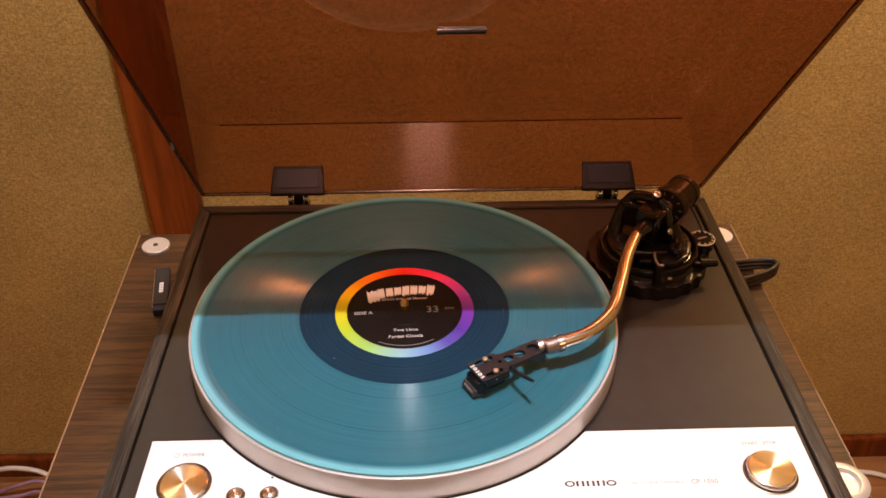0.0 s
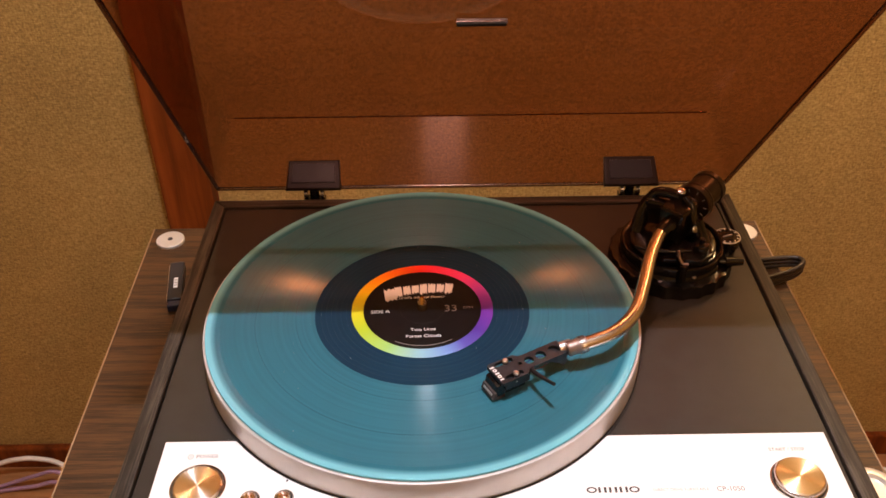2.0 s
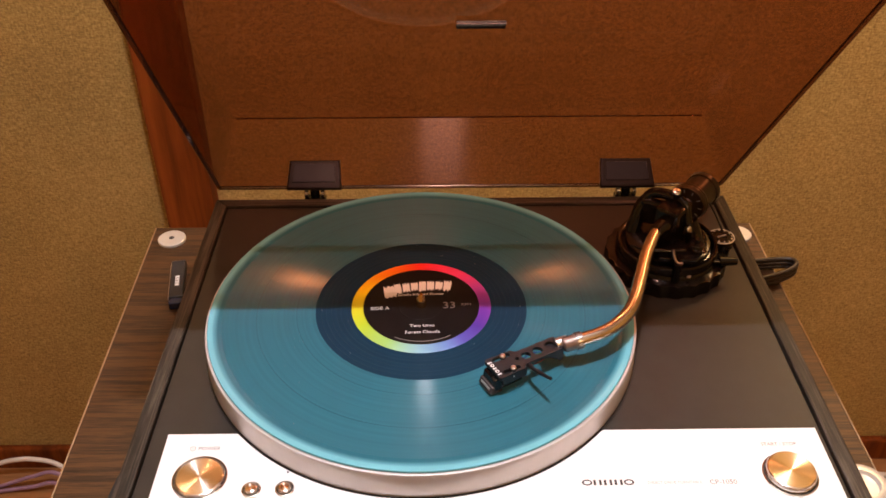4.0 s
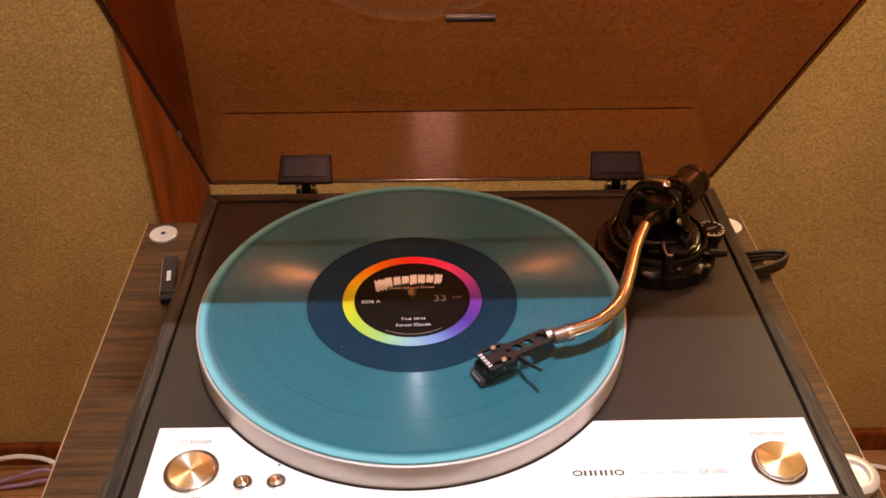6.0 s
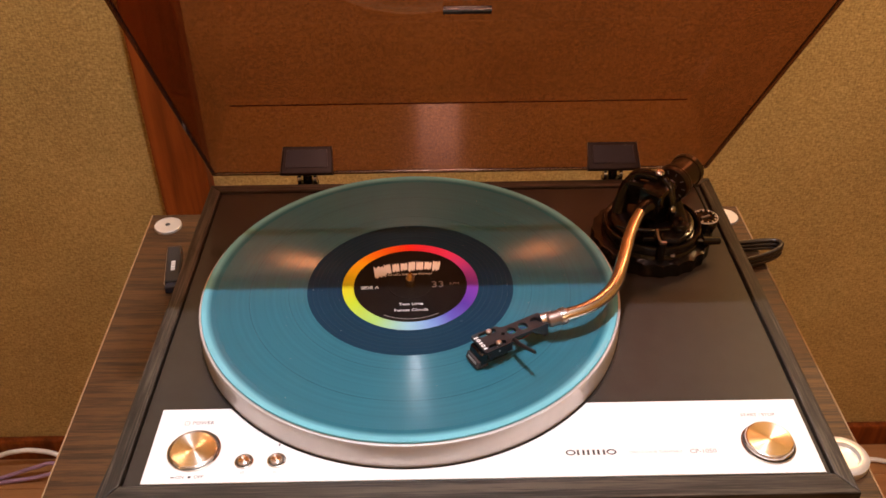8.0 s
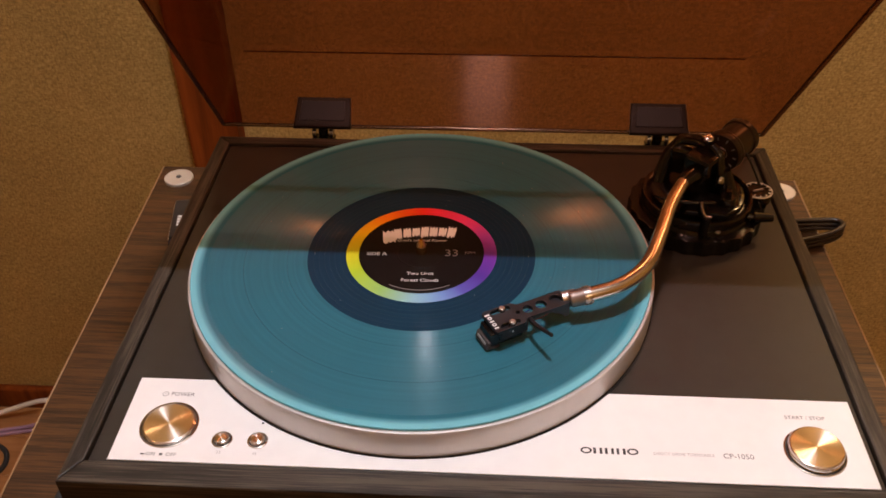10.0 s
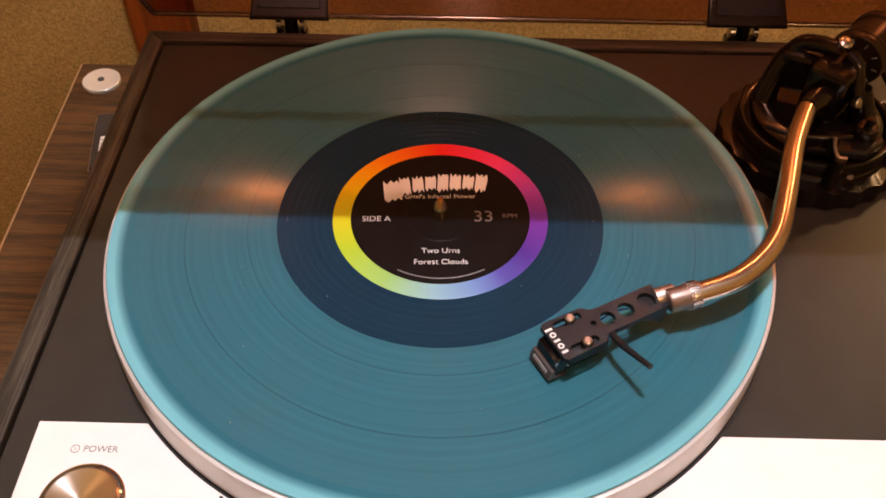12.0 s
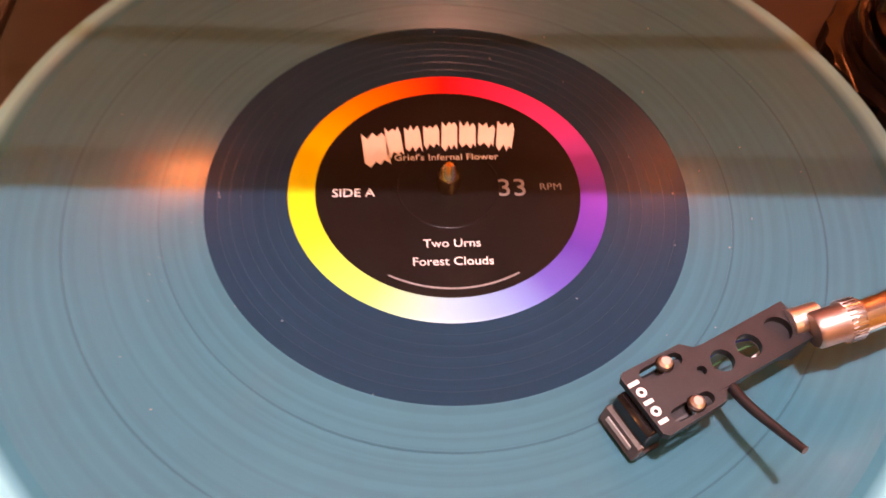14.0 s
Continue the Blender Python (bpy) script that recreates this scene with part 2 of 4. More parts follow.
GAP = vinyl("teal_vinyl_gap", (0.014, 0.088, 0.120), 0.3, 0.45, 0.05)
RUNOUT = vinyl("run_out_groove", (0.008, 0.028, 0.050), 0.3, 0.45, 0.05)
SPECTRUM = rainbow()
CABLE_DARK = plain("dark_cable", (0.020, 0.012, 0.008), 0.35)
CABLE_WHITE = plain("white_cable", (0.75, 0.68, 0.6), 0.45)
CABLE_MAUVE = plain("mauve_cable", (0.34, 0.20, 0.30), 0.45)
STICK = plain("stick_black", (0.02, 0.02, 0.022), 0.3)
GLASSY = plain("grey_stylus_plastic", (0.055, 0.046, 0.044), 0.18)


# ---- mesh helpers ----
def thing(name, label, category, place=(0, 0, 0), **kw):
    ob = new(name)
    ob.location = place
    ob.empty_display_size = 0.05
    return tagged(ob, label, category, **kw)


def part(name, bm, mat, parent=None, label="", smooth=40):
    """Links a bmesh as one mesh object under a thing or a part; its points are in world metres."""
    me = bpy.data.meshes.new(name)
    bmesh.ops.recalc_face_normals(bm, faces=bm.faces)
    if smooth:
        areas = sorted(f.calc_area() for f in bm.faces)
        broad = 8 * areas[len(areas) // 2] if len(areas) < 400 else 1e9
        for f in bm.faces:
            f.smooth = f.calc_area() < broad
        for e in bm.edges:
            if len(e.link_faces) == 2 and e.calc_face_angle(3.0) > radians(smooth):
                e.smooth = False
    bm.to_mesh(me)
    bm.free()
    me.materials.append(mat)
    ob = new(name, me)
    if parent:
        ob.parent = parent
        bpy.context.view_layer.update()
        ob.matrix_parent_inverse = parent.matrix_world.inverted()
    if label:
        tagged(ob, label)
    return ob


def box(lo, hi, bevel=0.0, m=None, seg=2):
    bm = bmesh.new()
    size = [b - a for a, b in zip(lo, hi)]
    mid = [(a + b) / 2 for a, b in zip(lo, hi)]
    bmesh.ops.create_cube(bm, size=1, matrix=Matrix.Translation(mid) @ Matrix.Diagonal((*size, 1)))
    if bevel:
        bmesh.ops.bevel(bm, geom=bm.edges[:], offset=bevel, segments=seg, affect="EDGES", profile=0.5)
    if m:
        bmesh.ops.transform(bm, matrix=m, verts=bm.verts)
    return bm


def lathe(profile, m=None, seg=64, closed=False):
    """Turns a profile of (radius, height) about z."""
    bm = bmesh.new()
    rings = []
    for r, z in profile:
        if r < 1e-6:
            rings.append([bm.verts.new((0, 0, z))])
        else:
            rings.append([bm.verts.new((r * math.cos(2 * math.pi * i / seg), r * math.sin(2 * math.pi * i / seg), z)) for i in range(seg)])
    pairs = list(zip(rings, rings[1:])) + ([(rings[-1], rings[0])] if closed else [])
    for a, b in pairs:
        for i in range(seg):
            j = (i + 1) % seg
            quad = [a[i % len(a)], a[j % len(a)], b[j % len(b)], b[i % len(b)]]
            quad = list(dict.fromkeys(quad))
            if len(quad) > 2:
                bm.faces.new(quad)
    if m:
        bmesh.ops.transform(bm, matrix=m, verts=bm.verts)
    return bm


def prism(outline, z0, z1, bevel=0.0, m=None, seg=2):
    """Extrudes an outline of (x, y) from z0 to z1."""
    bm = bmesh.new()
    a = [bm.verts.new((x, y, z0)) for x, y in outline]
    b = [bm.verts.new((x, y, z1)) for x, y in outline]
    bm.faces.new(list(reversed(a)))
    bm.faces.new(b)
    n = len(outline)
    for i in range(n):
        bm.faces.new((a[i], a[(i + 1) % n], b[(i + 1) % n], b[i]))
    if bevel:
        bmesh.ops.bevel(bm, geom=[e for e in bm.edges if abs(e.verts[0].co.z - e.verts[1].co.z) < 1e-9], offset=bevel, segments=seg, affect="EDGES", profile=0.5)
    if m:
        bmesh.ops.transform(bm, matrix=m, verts=bm.verts)
    return bm


def smooth_line(pts, steps=10):
    """Catmull-Rom through the points."""
    pts = [Vector(p) for p in pts]
    ext = [2 * pts[0] - pts[1]] + pts + [2 * pts[-1] - pts[-2]]
    out = []
    for i in range(1, len(ext) - 2):
        p0, p1, p2, p3 = ext[i - 1:i + 3]
        for s in range(steps):
            t = s / steps
            out.append(0.5 * (2 * p1 + (p2 - p0) * t + (2 * p0 - 5 * p1 + 4 * p2 - p3) * t * t + (3 * p1 - p0 - 3 * p2 + p3) * t ** 3))
    return out + [pts[-1]]


def tube(pts, radius, seg=16, steps=10, radii=None):
    line = smooth_line(pts, steps) if steps > 1 else [Vector(p) for p in pts]
    bm = bmesh.new()
    rings = []
    up = Vector((0, 0, 1))
    for i, p in enumerate(line):
        d = (line[min(i + 1, len(line) - 1)] - line[max(i - 1, 0)]).normalized()
        s = d.cross(up)
        s = s.normalized() if s.length > 1e-4 else Vector((1, 0, 0))
        n = s.cross(d)
        r = radius if radii is None else radii[0] + (radii[1] - radii[0]) * i / (len(line) - 1)
        rings.append([bm.verts.new(p + r * (math.cos(2 * math.pi * k / seg) * s + math.sin(2 * math.pi * k / seg) * n)) for k in range(seg)])
    for a, b in zip(rings, rings[1:]):
        for k in range(seg):
            bm.faces.new((a[k], a[(k + 1) % seg], b[(k + 1) % seg], b[k]))
    bm.faces.new(list(reversed(rings[0])))
    bm.faces.new(rings[-1])
    return bm


def lettering(name, body, size, m, mat, parent, label="", thick=0.00008, align="CENTER"):
    """Flat lettering in the built-in font, as a mesh."""
    cu = bpy.data.curves.new(name, "FONT")
    cu.body, cu.size, cu.extrude, cu.align_x, cu.align_y = body, size, thick, align, "CENTER"
    cu.resolution_u = 3
    tmp = bpy.data.objects.new(name, cu)
    me = bpy.data.meshes.new_from_object(tmp)
    bpy.data.objects.remove(tmp)
    me.transform(m)
    me.materials.clear()
    me.materials.append(mat)
    ob = new(name, me)
    ob.parent = parent
    bpy.context.view_layer.update()
    ob.matrix_parent_inverse = parent.matrix_world.inverted()
    return tagged(ob, label) if label else ob


def frame_to(p, d, up=(0, 0, 1)):
    """A pose at p whose z axis runs along d."""
    z = Vector(d).normalized()
    x = Vector(up).cross(z)
    x = x.normalized() if x.length > 1e-4 else Vector((1, 0, 0))
    y = z.cross(x)
    m = Matrix((x, y, z)).transposed().to_4x4()
    m.translation = Vector(p)
    return m


# ---- the room ----
def structure(name, bm, mat, label, category):
    return tagged(part(name, bm, mat, None), label, category, kind="structure")


structure("wall_north", box((ROOM[0] - 0.1, WALL, FLOOR - 0.1), (ROOM[1] + 0.1, WALL + 0.12, CEIL + 0.1)), WALLPAPER, "tan woven fabric wallcovering behind the turntable", "wall")
structure("wall_west", box((ROOM[0] - 0.12, ROOM[2], FLOOR - 0.1), (ROOM[0], WALL, CEIL + 0.1)), WALLPAPER, "tan woven fabric wallcovering on a side wall", "wall")
structure("wall_east", box((ROOM[1], ROOM[2], FLOOR - 0.1), (ROOM[1] + 0.12, WALL, CEIL + 0.1)), WALLPAPER, "tan woven fabric wallcovering on a side wall", "wall")
structure("wall_south", box((ROOM[0] - 0.12, ROOM[2] - 0.12, FLOOR - 0.1), (ROOM[1] + 0.12, ROOM[2], CEIL + 0.1)), WALLPAPER, "tan woven fabric wallcovering behind the viewer", "wall")
structure("ceiling", box((ROOM[0], ROOM[2], CEIL), (ROOM[1], WALL, CEIL + 0.1)), PLASTER, "plain pale plaster ceiling", "ceiling")
structure("floor", box((ROOM[0], ROOM[2], FLOOR - 0.1), (ROOM[1], WALL, FLOOR)), FLOOR_WOOD, "warm brown wooden floor", "floor")
ground = bpy.data.objects["floor"]
plank_mesh = None
for i in range(14):
    y = WALL - 0.09 * (i + 1)
    if plank_mesh is None:
        bmp = box((ROOM[0] + 0.01, 0.0007, 0.0), (ROOM[1] - 0.01, 0.0893, 0.006), 0.0012, None, 1)
        ob = part("plank", bmp, FLOOR_WOOD, ground)
        plank_mesh = ob.data
    else:
        ob = new("plank", plank_mesh)
        ob.parent = ground
    ob.location = (0, y, FLOOR - 0.004)
structure("baseboard", box((ROOM[0], WALL - 0.016, FLOOR), (ROOM[1], WALL, FLOOR + 0.058), 0.006), POST_WOOD, "reddish brown wooden baseboard along the wall", "baseboard")
POST = (-0.418, -0.339)
structure("trim", box((POST[0], WALL - 0.038, FLOOR), (POST[1], WALL - 0.001, CEIL), 0.004), POST_WOOD, "reddish brown wooden post standing against the wall", "wooden post")

# ---- the rack ----
TX0, TX1, TY0, TY1 = -0.2560, 0.3258, -0.20, 0.2425
BACK = -0.2682                    # the back corner is moved out a little to fit the camera's view
rack = thing("audio_rack", "dark wenge wooden audio rack with pale edge banding", "rack", (0.033, 0.02, FLOOR))
part("top_board", prism([(TX0, TY0), (TX1, TY0), (TX1, TY1), (BACK, TY1)], TABLE - 0.022, TABLE, 0.0006), TABLE_WOOD, rack)
part("edge_band", prism([(TX0 - 0.0001, TY0), (BACK - 0.0001, TY1), (BACK - 0.0012, TY1), (TX0 - 0.0012, TY0)], TABLE - 0.0218, TABLE - 0.0002), EDGE_WOOD, rack, "pale worn edge band")
part("edge_band", box((TX1 + 0.0001, TY0, TABLE - 0.0218), (TX1 + 0.0012, TY1, TABLE - 0.0002)), EDGE_WOOD, rack, "pale worn edge band")
part("shelf", box((TX0, TY0, -0.40), (TX1, TY1, -0.378), 0.0006), TABLE_WOOD, rack)
part("shelf", box((TX0, TY0, -0.80), (TX1, TY1, -0.778), 0.0006), TABLE_WOOD, rack)
for cx, cy in ((-0.2476, 0.2208), (0.3167, 0.2207), (0.3080, -0.088), (-0.2400, -0.12)):
    part("post", lathe([(0, FLOOR), (0.012, FLOOR), (0.012, TABLE - 0.023), (0, TABLE - 0.023)], pose(cx, cy, 0), 24), MATTE, rack)

# ---- the turntable ----
X0, X1, Y0, Y1, ZT, ZB = -0.1827, 0.2670, -0.1775, 0.1715, 0.002, -0.063
MX = (X0 + X1) / 2
FRX, FRB, FRF = 0.0105, 0.0105, 0.0145
deck = thing("turntable", "black and silver record player with dark wooden plinth, lid open", "turntable", (MX, 0, TABLE))


def mitred(a, b, c, d):
    """A board with mitred ends between four plan corners."""
    return prism([a, b, c, d], ZB, ZT, 0.0012)


IX0, IX1, IY0, IY1 = X0 + FRX, X1 - FRX, Y0 + FRF, Y1 - FRB
part("plinth_board", mitred((X0, Y0), (X1, Y0), (IX1, IY0), (IX0, IY0)), PLINTH_X, deck)
part("plinth_board", mitred((IX0, IY1), (IX1, IY1), (X1, Y1), (X0, Y1)), PLINTH_X, deck)
part("plinth_board", mitred((X0, Y0), (IX0, IY0), (IX0, IY1), (X0, Y1)), PLINTH_Y, deck)
part("plinth_board", mitred((IX1, IY0), (X1, Y0), (X1, Y1), (IX1, IY1)), PLINTH_Y, deck)
part("bottom_panel", box((IX0, IY0, ZB - 0.003), (IX1, IY1, ZB + 0.01)), MATTE, deck)
part("deck_plate", box((IX0 + 0.0012, IY0 + 0.0008, -0.02), (IX1 - 0.0012, IY1 - 0.0012, 0.0), 0.0006), DECK, deck, "satin black deck plate")
for fx in (X0 + 0.05, X1 - 0.05):
    for fy in (Y0 + 0.05, Y1 - 0.05):
        part("foot", lathe([(0, TABLE), (0.022, TABLE), (0.024, TABLE + 0.004), (0.02, ZB - 0.003), (0, ZB - 0.003)], pose(fx, fy, 0), 32), RUBBER, deck)

# silver control panel, cut round the platter
PX0, PX1, PY0, PY1 = -0.1603, 0.2522, -0.1617, -0.1015
CUT = 0.1542
ang0, ang1 = math.atan2(PY1, -math.sqrt(CUT ** 2 - PY1 ** 2)), math.atan2(PY1, math.sqrt(CUT ** 2 - PY1 ** 2))
arc = [(CUT * math.cos(ang1 + (ang0 - ang1) * i / 40), CUT * math.sin(ang1 + (ang0 - ang1) * i / 40)) for i in range(41)]
panel = part("control_panel", prism([(PX0, PY0), (PX1, PY0), (PX1, PY1)] + arc + [(PX0, PY1)], 0.0002, 0.0014, 0.0003), PANEL, deck, "bright satin silver control panel")


def knob(name, x, y, r, h, face=TURNED):
    well = part(name, lathe([(r + 0.0020, 0.0014), (r + 0.0018, 0.0019), (r + 0.0011, 0.0021), (r + 0.0008, 0.0016), (r + 0.0008, 0.0014)], pose(x, y, 0), 48), CHROME, deck, "round push knob in a chrome ring")
    # flat black ring paints the shade in the gap round the cap
    part("shadow_gap", lathe([(r - 0.001, 0.00155), (r + 0.0009, 0.00155), (r + 0.0009, 0.0015)], pose(x, y, 0), 48), DARK_INK_AND_SHADE, well)
    top = part("knob_cap", lathe([(0, h), (r - 0.0012, h), (r - 0.0003, h - 0.0004), (r, h - 0.0012), (r, 0.0015)], None, 64), face, None, "", 18)
    top.location = (x, y, 0)
    top.parent = well
    bpy.context.view_layer.update()
    top.matrix_parent_inverse = well.matrix_world.inverted()
    part("skirt", lathe([(r + 0.0001, h * 0.75), (r + 0.0004, h * 0.7), (r + 0.0004, 0.0015)], pose(x, y, 0), 48), CHROME, well)


knob("power_knob", -0.1330, -0.1367, 0.0147, 0.0032)
knob("start_knob", 0.2240, -0.1390, 0.0147, 0.0062)
knob("speed_button", -0.1005, -0.1459, 0.0039, 0.0038)
knob("speed_button", -0.0806, -0.1455, 0.0039, 0.0038)
part("indicator", lathe([(0, 0.0019), (0.0006, 0.0018), (0.0007, 0.0014)], pose(-0.0803, -0.1330, 0), 12), DARK_INK_AND_SHADE, panel)


def ink(body, size, x, y, mat=GREY_INK, align="CENTER"):
    lettering("lettering", body, size, pose(x, y, 0.0015), mat, panel, "", 0.00004, align)


ink("POWER", 0.0040, -0.1318, -0.1138, GREY_INK)
part("power_symbol", lathe([(0.0015, 0.0015), (0.0018, 0.0015), (0.0018, 0.00156), (0.0015, 0.00156)], pose(-0.1420, -0.1138, 0), 24, True), GREY_INK, panel)
part("power_symbol", box((-0.14212, -0.1144, 0.0015), (-0.14188, -0.1132, 0.00156)), GREY_INK, panel)
ink("ON", 0.0033, -0.1375, -0.1572)
ink("OFF", 0.0033, -0.1262, -0.1572)
part("switch_mark", box((-0.1430, -0.1577, 0.0015), (-0.1407, -0.1570, 0.00156)), DARK_INK_AND_SHADE, panel)
part("switch_mark", box((-0.1326, -0.1580, 0.0015), (-0.1309, -0.1565, 0.00156)), DARK_INK_AND_SHADE, panel)
ink("33", 0.0026, -0.1005, -0.1545, PALE_INK)
ink("45", 0.0026, -0.0806, -0.1545, PALE_INK)
ink("START / STOP", 0.0036, 0.2245, -0.1150)
ink("DIRECT DRIVE TURNTABLE", 0.0027, 0.1530, -0.1440, PALE_INK)
ink("CP-1050", 0.0047, 0.1822, -0.1440, GREY_INK)
# the maker's mark: two dark rings with bars between
for i in range(5):
    cx = 0.1003 + 0.0063 * i
    if i in (0, 4):
        rim = [[(cx + a * math.cos(2 * math.pi * k / 24), -0.1434 + b * math.sin(2 * math.pi * k / 24)) for k in range(24)] for a, b in ((0.0031, 0.0022), (0.0020, 0.0013))]
        mark = bmesh.new()
        rows_ = [[mark.verts.new((x, y, 0.00152)) for x, y in loop] for loop in rim]
        for k in range(24):
            mark.faces.new((rows_[0][k], rows_[0][(k + 1) % 24], rows_[1][(k + 1) % 24], rows_[1][k]))
        part("maker_mark", mark, DARK_INK_AND_SHADE, panel)
    else:
        for x0 in (-0.0024, 0.0010):
            part("maker_mark", box((cx + x0, -0.1454, 0.0014), (cx + x0 + 0.0014, -0.1414, 0.00152)), DARK_INK_AND_SHADE, panel)

# platter and spindle
part("platter", lathe([(0, 0.0006), (0.1520, 0.0006), (0.1526, 0.0012), (0.1528, 0.0045), (0.1526, 0.0100), (0.1524, 0.0160), (0.1522, 0.0186), (0.1518, 0.0195), (0.1500, 0.0198), (0.1470, 0.0196), (0, 0.0196)], None, 128), PLATTER, deck, "satin aluminium platter")
part("platter_well", lathe([(0.1531, 0.0002), (0.1532, 0.0008), (0.1538, 0.0008), (0.1539, 0.0002)], None, 96), MATTE, deck)
part("spindle", lathe([(0.0036, 0.018), (0.0036, 0.0265), (0.0033, 0.0275), (0.0012, 0.0318), (0, 0.0320)], None, 32), BRASS, deck, "pointed brassy metal spindle")

# ---- the record ----
ZR = 0.0213
disc = thing("record", "translucent teal vinyl record with a black rainbow-ringed label", "record", (0, 0, 0.0197))
part("grooved_face", lathe([(0.0753, ZR - 0.00016), (0.0753, ZR), (0.1406, ZR)], None, 192), GROOVED, disc)
part("rim_bead", lathe([(0.1405, ZR), (0.1435, ZR + 0.00004), (0.1460, ZR + 0.0003), (0.1485, ZR + 0.0005), (0.1500, ZR + 0.0002), (0.1504, ZR - 0.0006), (0.1500, ZR - 0.0014), (0.140, 0.0197)], None, 192), LEADIN, disc, "paler translucent rim of the record")
part("run_out", lathe([(0.0495, ZR - 0.00015), (0.0755, ZR - 0.00015)], None, 128), DEADWAX, disc, "smooth dark run-out ring")
for r in (0.0885, 0.1165):
    part("track_gap", lathe([(r - 0.0003, ZR), (r - 0.0003, ZR + 0.00005), (r + 0.0003, ZR + 0.00005), (r + 0.0003, ZR)], None, 128), GAP, disc)
for r in (0.0535, 0.0572, 0.0608, 0.0640, 0.0676, 0.0712):
    part("run_out_groove", lathe([(r - 0.00008, ZR - 0.0002), (r - 0.00008, ZR - 0.00012), (r + 0.00008, ZR - 0.00012), (r + 0.00008, ZR - 0.0002)], None, 96), RUNOUT, disc)
specks = bmesh.new()
rnd = random.Random(11)
for _ in range(55):
    r, a, s = rnd.uniform(0.055, 0.139), rnd.uniform(0, 2 * math.pi), rnd.choice((0.00012, 0.00018, 0.00028))
    bmesh.ops.create_icosphere(specks, subdivisions=1, radius=s, matrix=pose(r * math.cos(a), r * math.sin(a), ZR + s * 0.4))
tagged(part("dust", specks, GREY_INK, disc), "pale specks of dust", kind="stuff")
TURN = pose(0, 0, ZR, 0, 0, 2)
label = part("label", lathe([(0.0036, -0.0001), (0.0036, 0.00005), (0.0415, 0.00005), (0.0416, -0.0001)], pose(0, 0, ZR), 96), LABEL, disc, "black paper centre label")
ring = part("spectrum_ring", lathe([(0.0415, -0.0001), (0.0415, 0.00008), (0.0490, 0.00008), (0.0494, 0.0), (0.0500, -0.0002)], None, 128), SPECTRUM, None, "ring printed in rainbow colours")
ring.matrix_basis = TURN @ pose(0, 0, 0, 0, 0, 180)
ring.parent = disc
bpy.context.view_layer.update()
ring.matrix_parent_inverse = disc.matrix_world.inverted()
part("press_ring", lathe([(0.0157, 0.00004), (0.0159, 0.00016), (0.0163, 0.00016), (0.0165, 0.00004)], pose(0, 0, ZR), 64), LABEL, label)


def print_on(body, size, x, y, mat, bend=0):
    lettering("lettering", body, size, TURN @ pose(x, y, 0.00014), mat, label, "", 0.00003)


# the band's mark: eight ragged white shapes on a bow
for i in range(8):
    u = (i - 3.5) / 3.5
    cx, hh = -0.0015 + u * 0.0212, 0.0052 + 0.0012 * ((i * 5) % 3) * 0.5 + (0.0022 if i == 0 else 0.0)
    cy = 0.0215 + 0.0018 * u - 0.0022 * u * u - (0.0016 if i == 0 else 0.0)
    w = 0.0027 if i else 0.0040
    rnd = random.Random(i + 3)
    jag = [(-w, -hh * 0.7), (-w * 0.6, -hh), (-w * 0.15, -hh * 0.62), (w * 0.25, -hh * 0.95), (w * 0.6, -hh * 0.6), (w * 0.95, -hh * 0.9), (w, hh * 0.6), (w * 0.75, hh), (w * 0.3, hh * 0.7), (0, hh * 0.98), (-w * 0.5, hh * 0.72), (-w * 0.95, hh)]
    jag = [(a + rnd.uniform(-0.0003, 0.0003), b + rnd.uniform(-0.0006, 0.0006)) for a, b in jag]
    lean = -8 * u
    part("band_mark", prism([(a, b) for a, b in jag], 0.0001, 0.00017, 0, TURN @ pose(cx, cy, 0, 0, 0, lean)), WHITE_INK, label)
print_on("Grief's Infernal Flower", 0.0037, 0.0000, 0.0122, WHITE_INK)
print_on("SIDE A", 0.0046, -0.0296, -0.0022, WHITE_INK)
print_on("33", 0.0098, 0.0200, -0.0012, OUTLINE_INK)
print_on("RPM", 0.0038, 0.0322, -0.0008, OUTLINE_INK)
print_on("Two Urns", 0.0042, 0.0, -0.0222, WHITE_INK)
print_on("Forest Clouds", 0.0042, 0.0, -0.0288, WHITE_INK)
# small print along the lower edge, as a bowed bar
bow = [(0.0380 * math.cos(radians(240 + 2 * i)), 0.0380 * math.sin(radians(240 + 2 * i))) for i in range(31)] + [(0.0386 * math.cos(radians(300 - 2 * i)), 0.0386 * math.sin(radians(300 - 2 * i))) for i in range(31)]
part("small_print", prism(bow, 0.0001, 0.00015, 0, TURN), GREY_INK, label)

# ---- the dust cover ----
HY, HZ, OPEN = 0.182, 0.008, 54.0
cu_, su_ = math.cos(radians(OPEN)), math.sin(radians(OPEN))
LID = Matrix(((1, 0.022, 0, MX), (0, -cu_, su_, HY), (0, su_, cu_, HZ), (0, 0, 0, 1)))   # across, along the rim, outwards; sheared to fit its edges to the camera's view
LW, LL, LH, LT = 0.2240, 0.350, 0.067, 0.003
DR = 0.009
FLARE = 0.010                     # the sides are spread towards the front to fit the camera's view


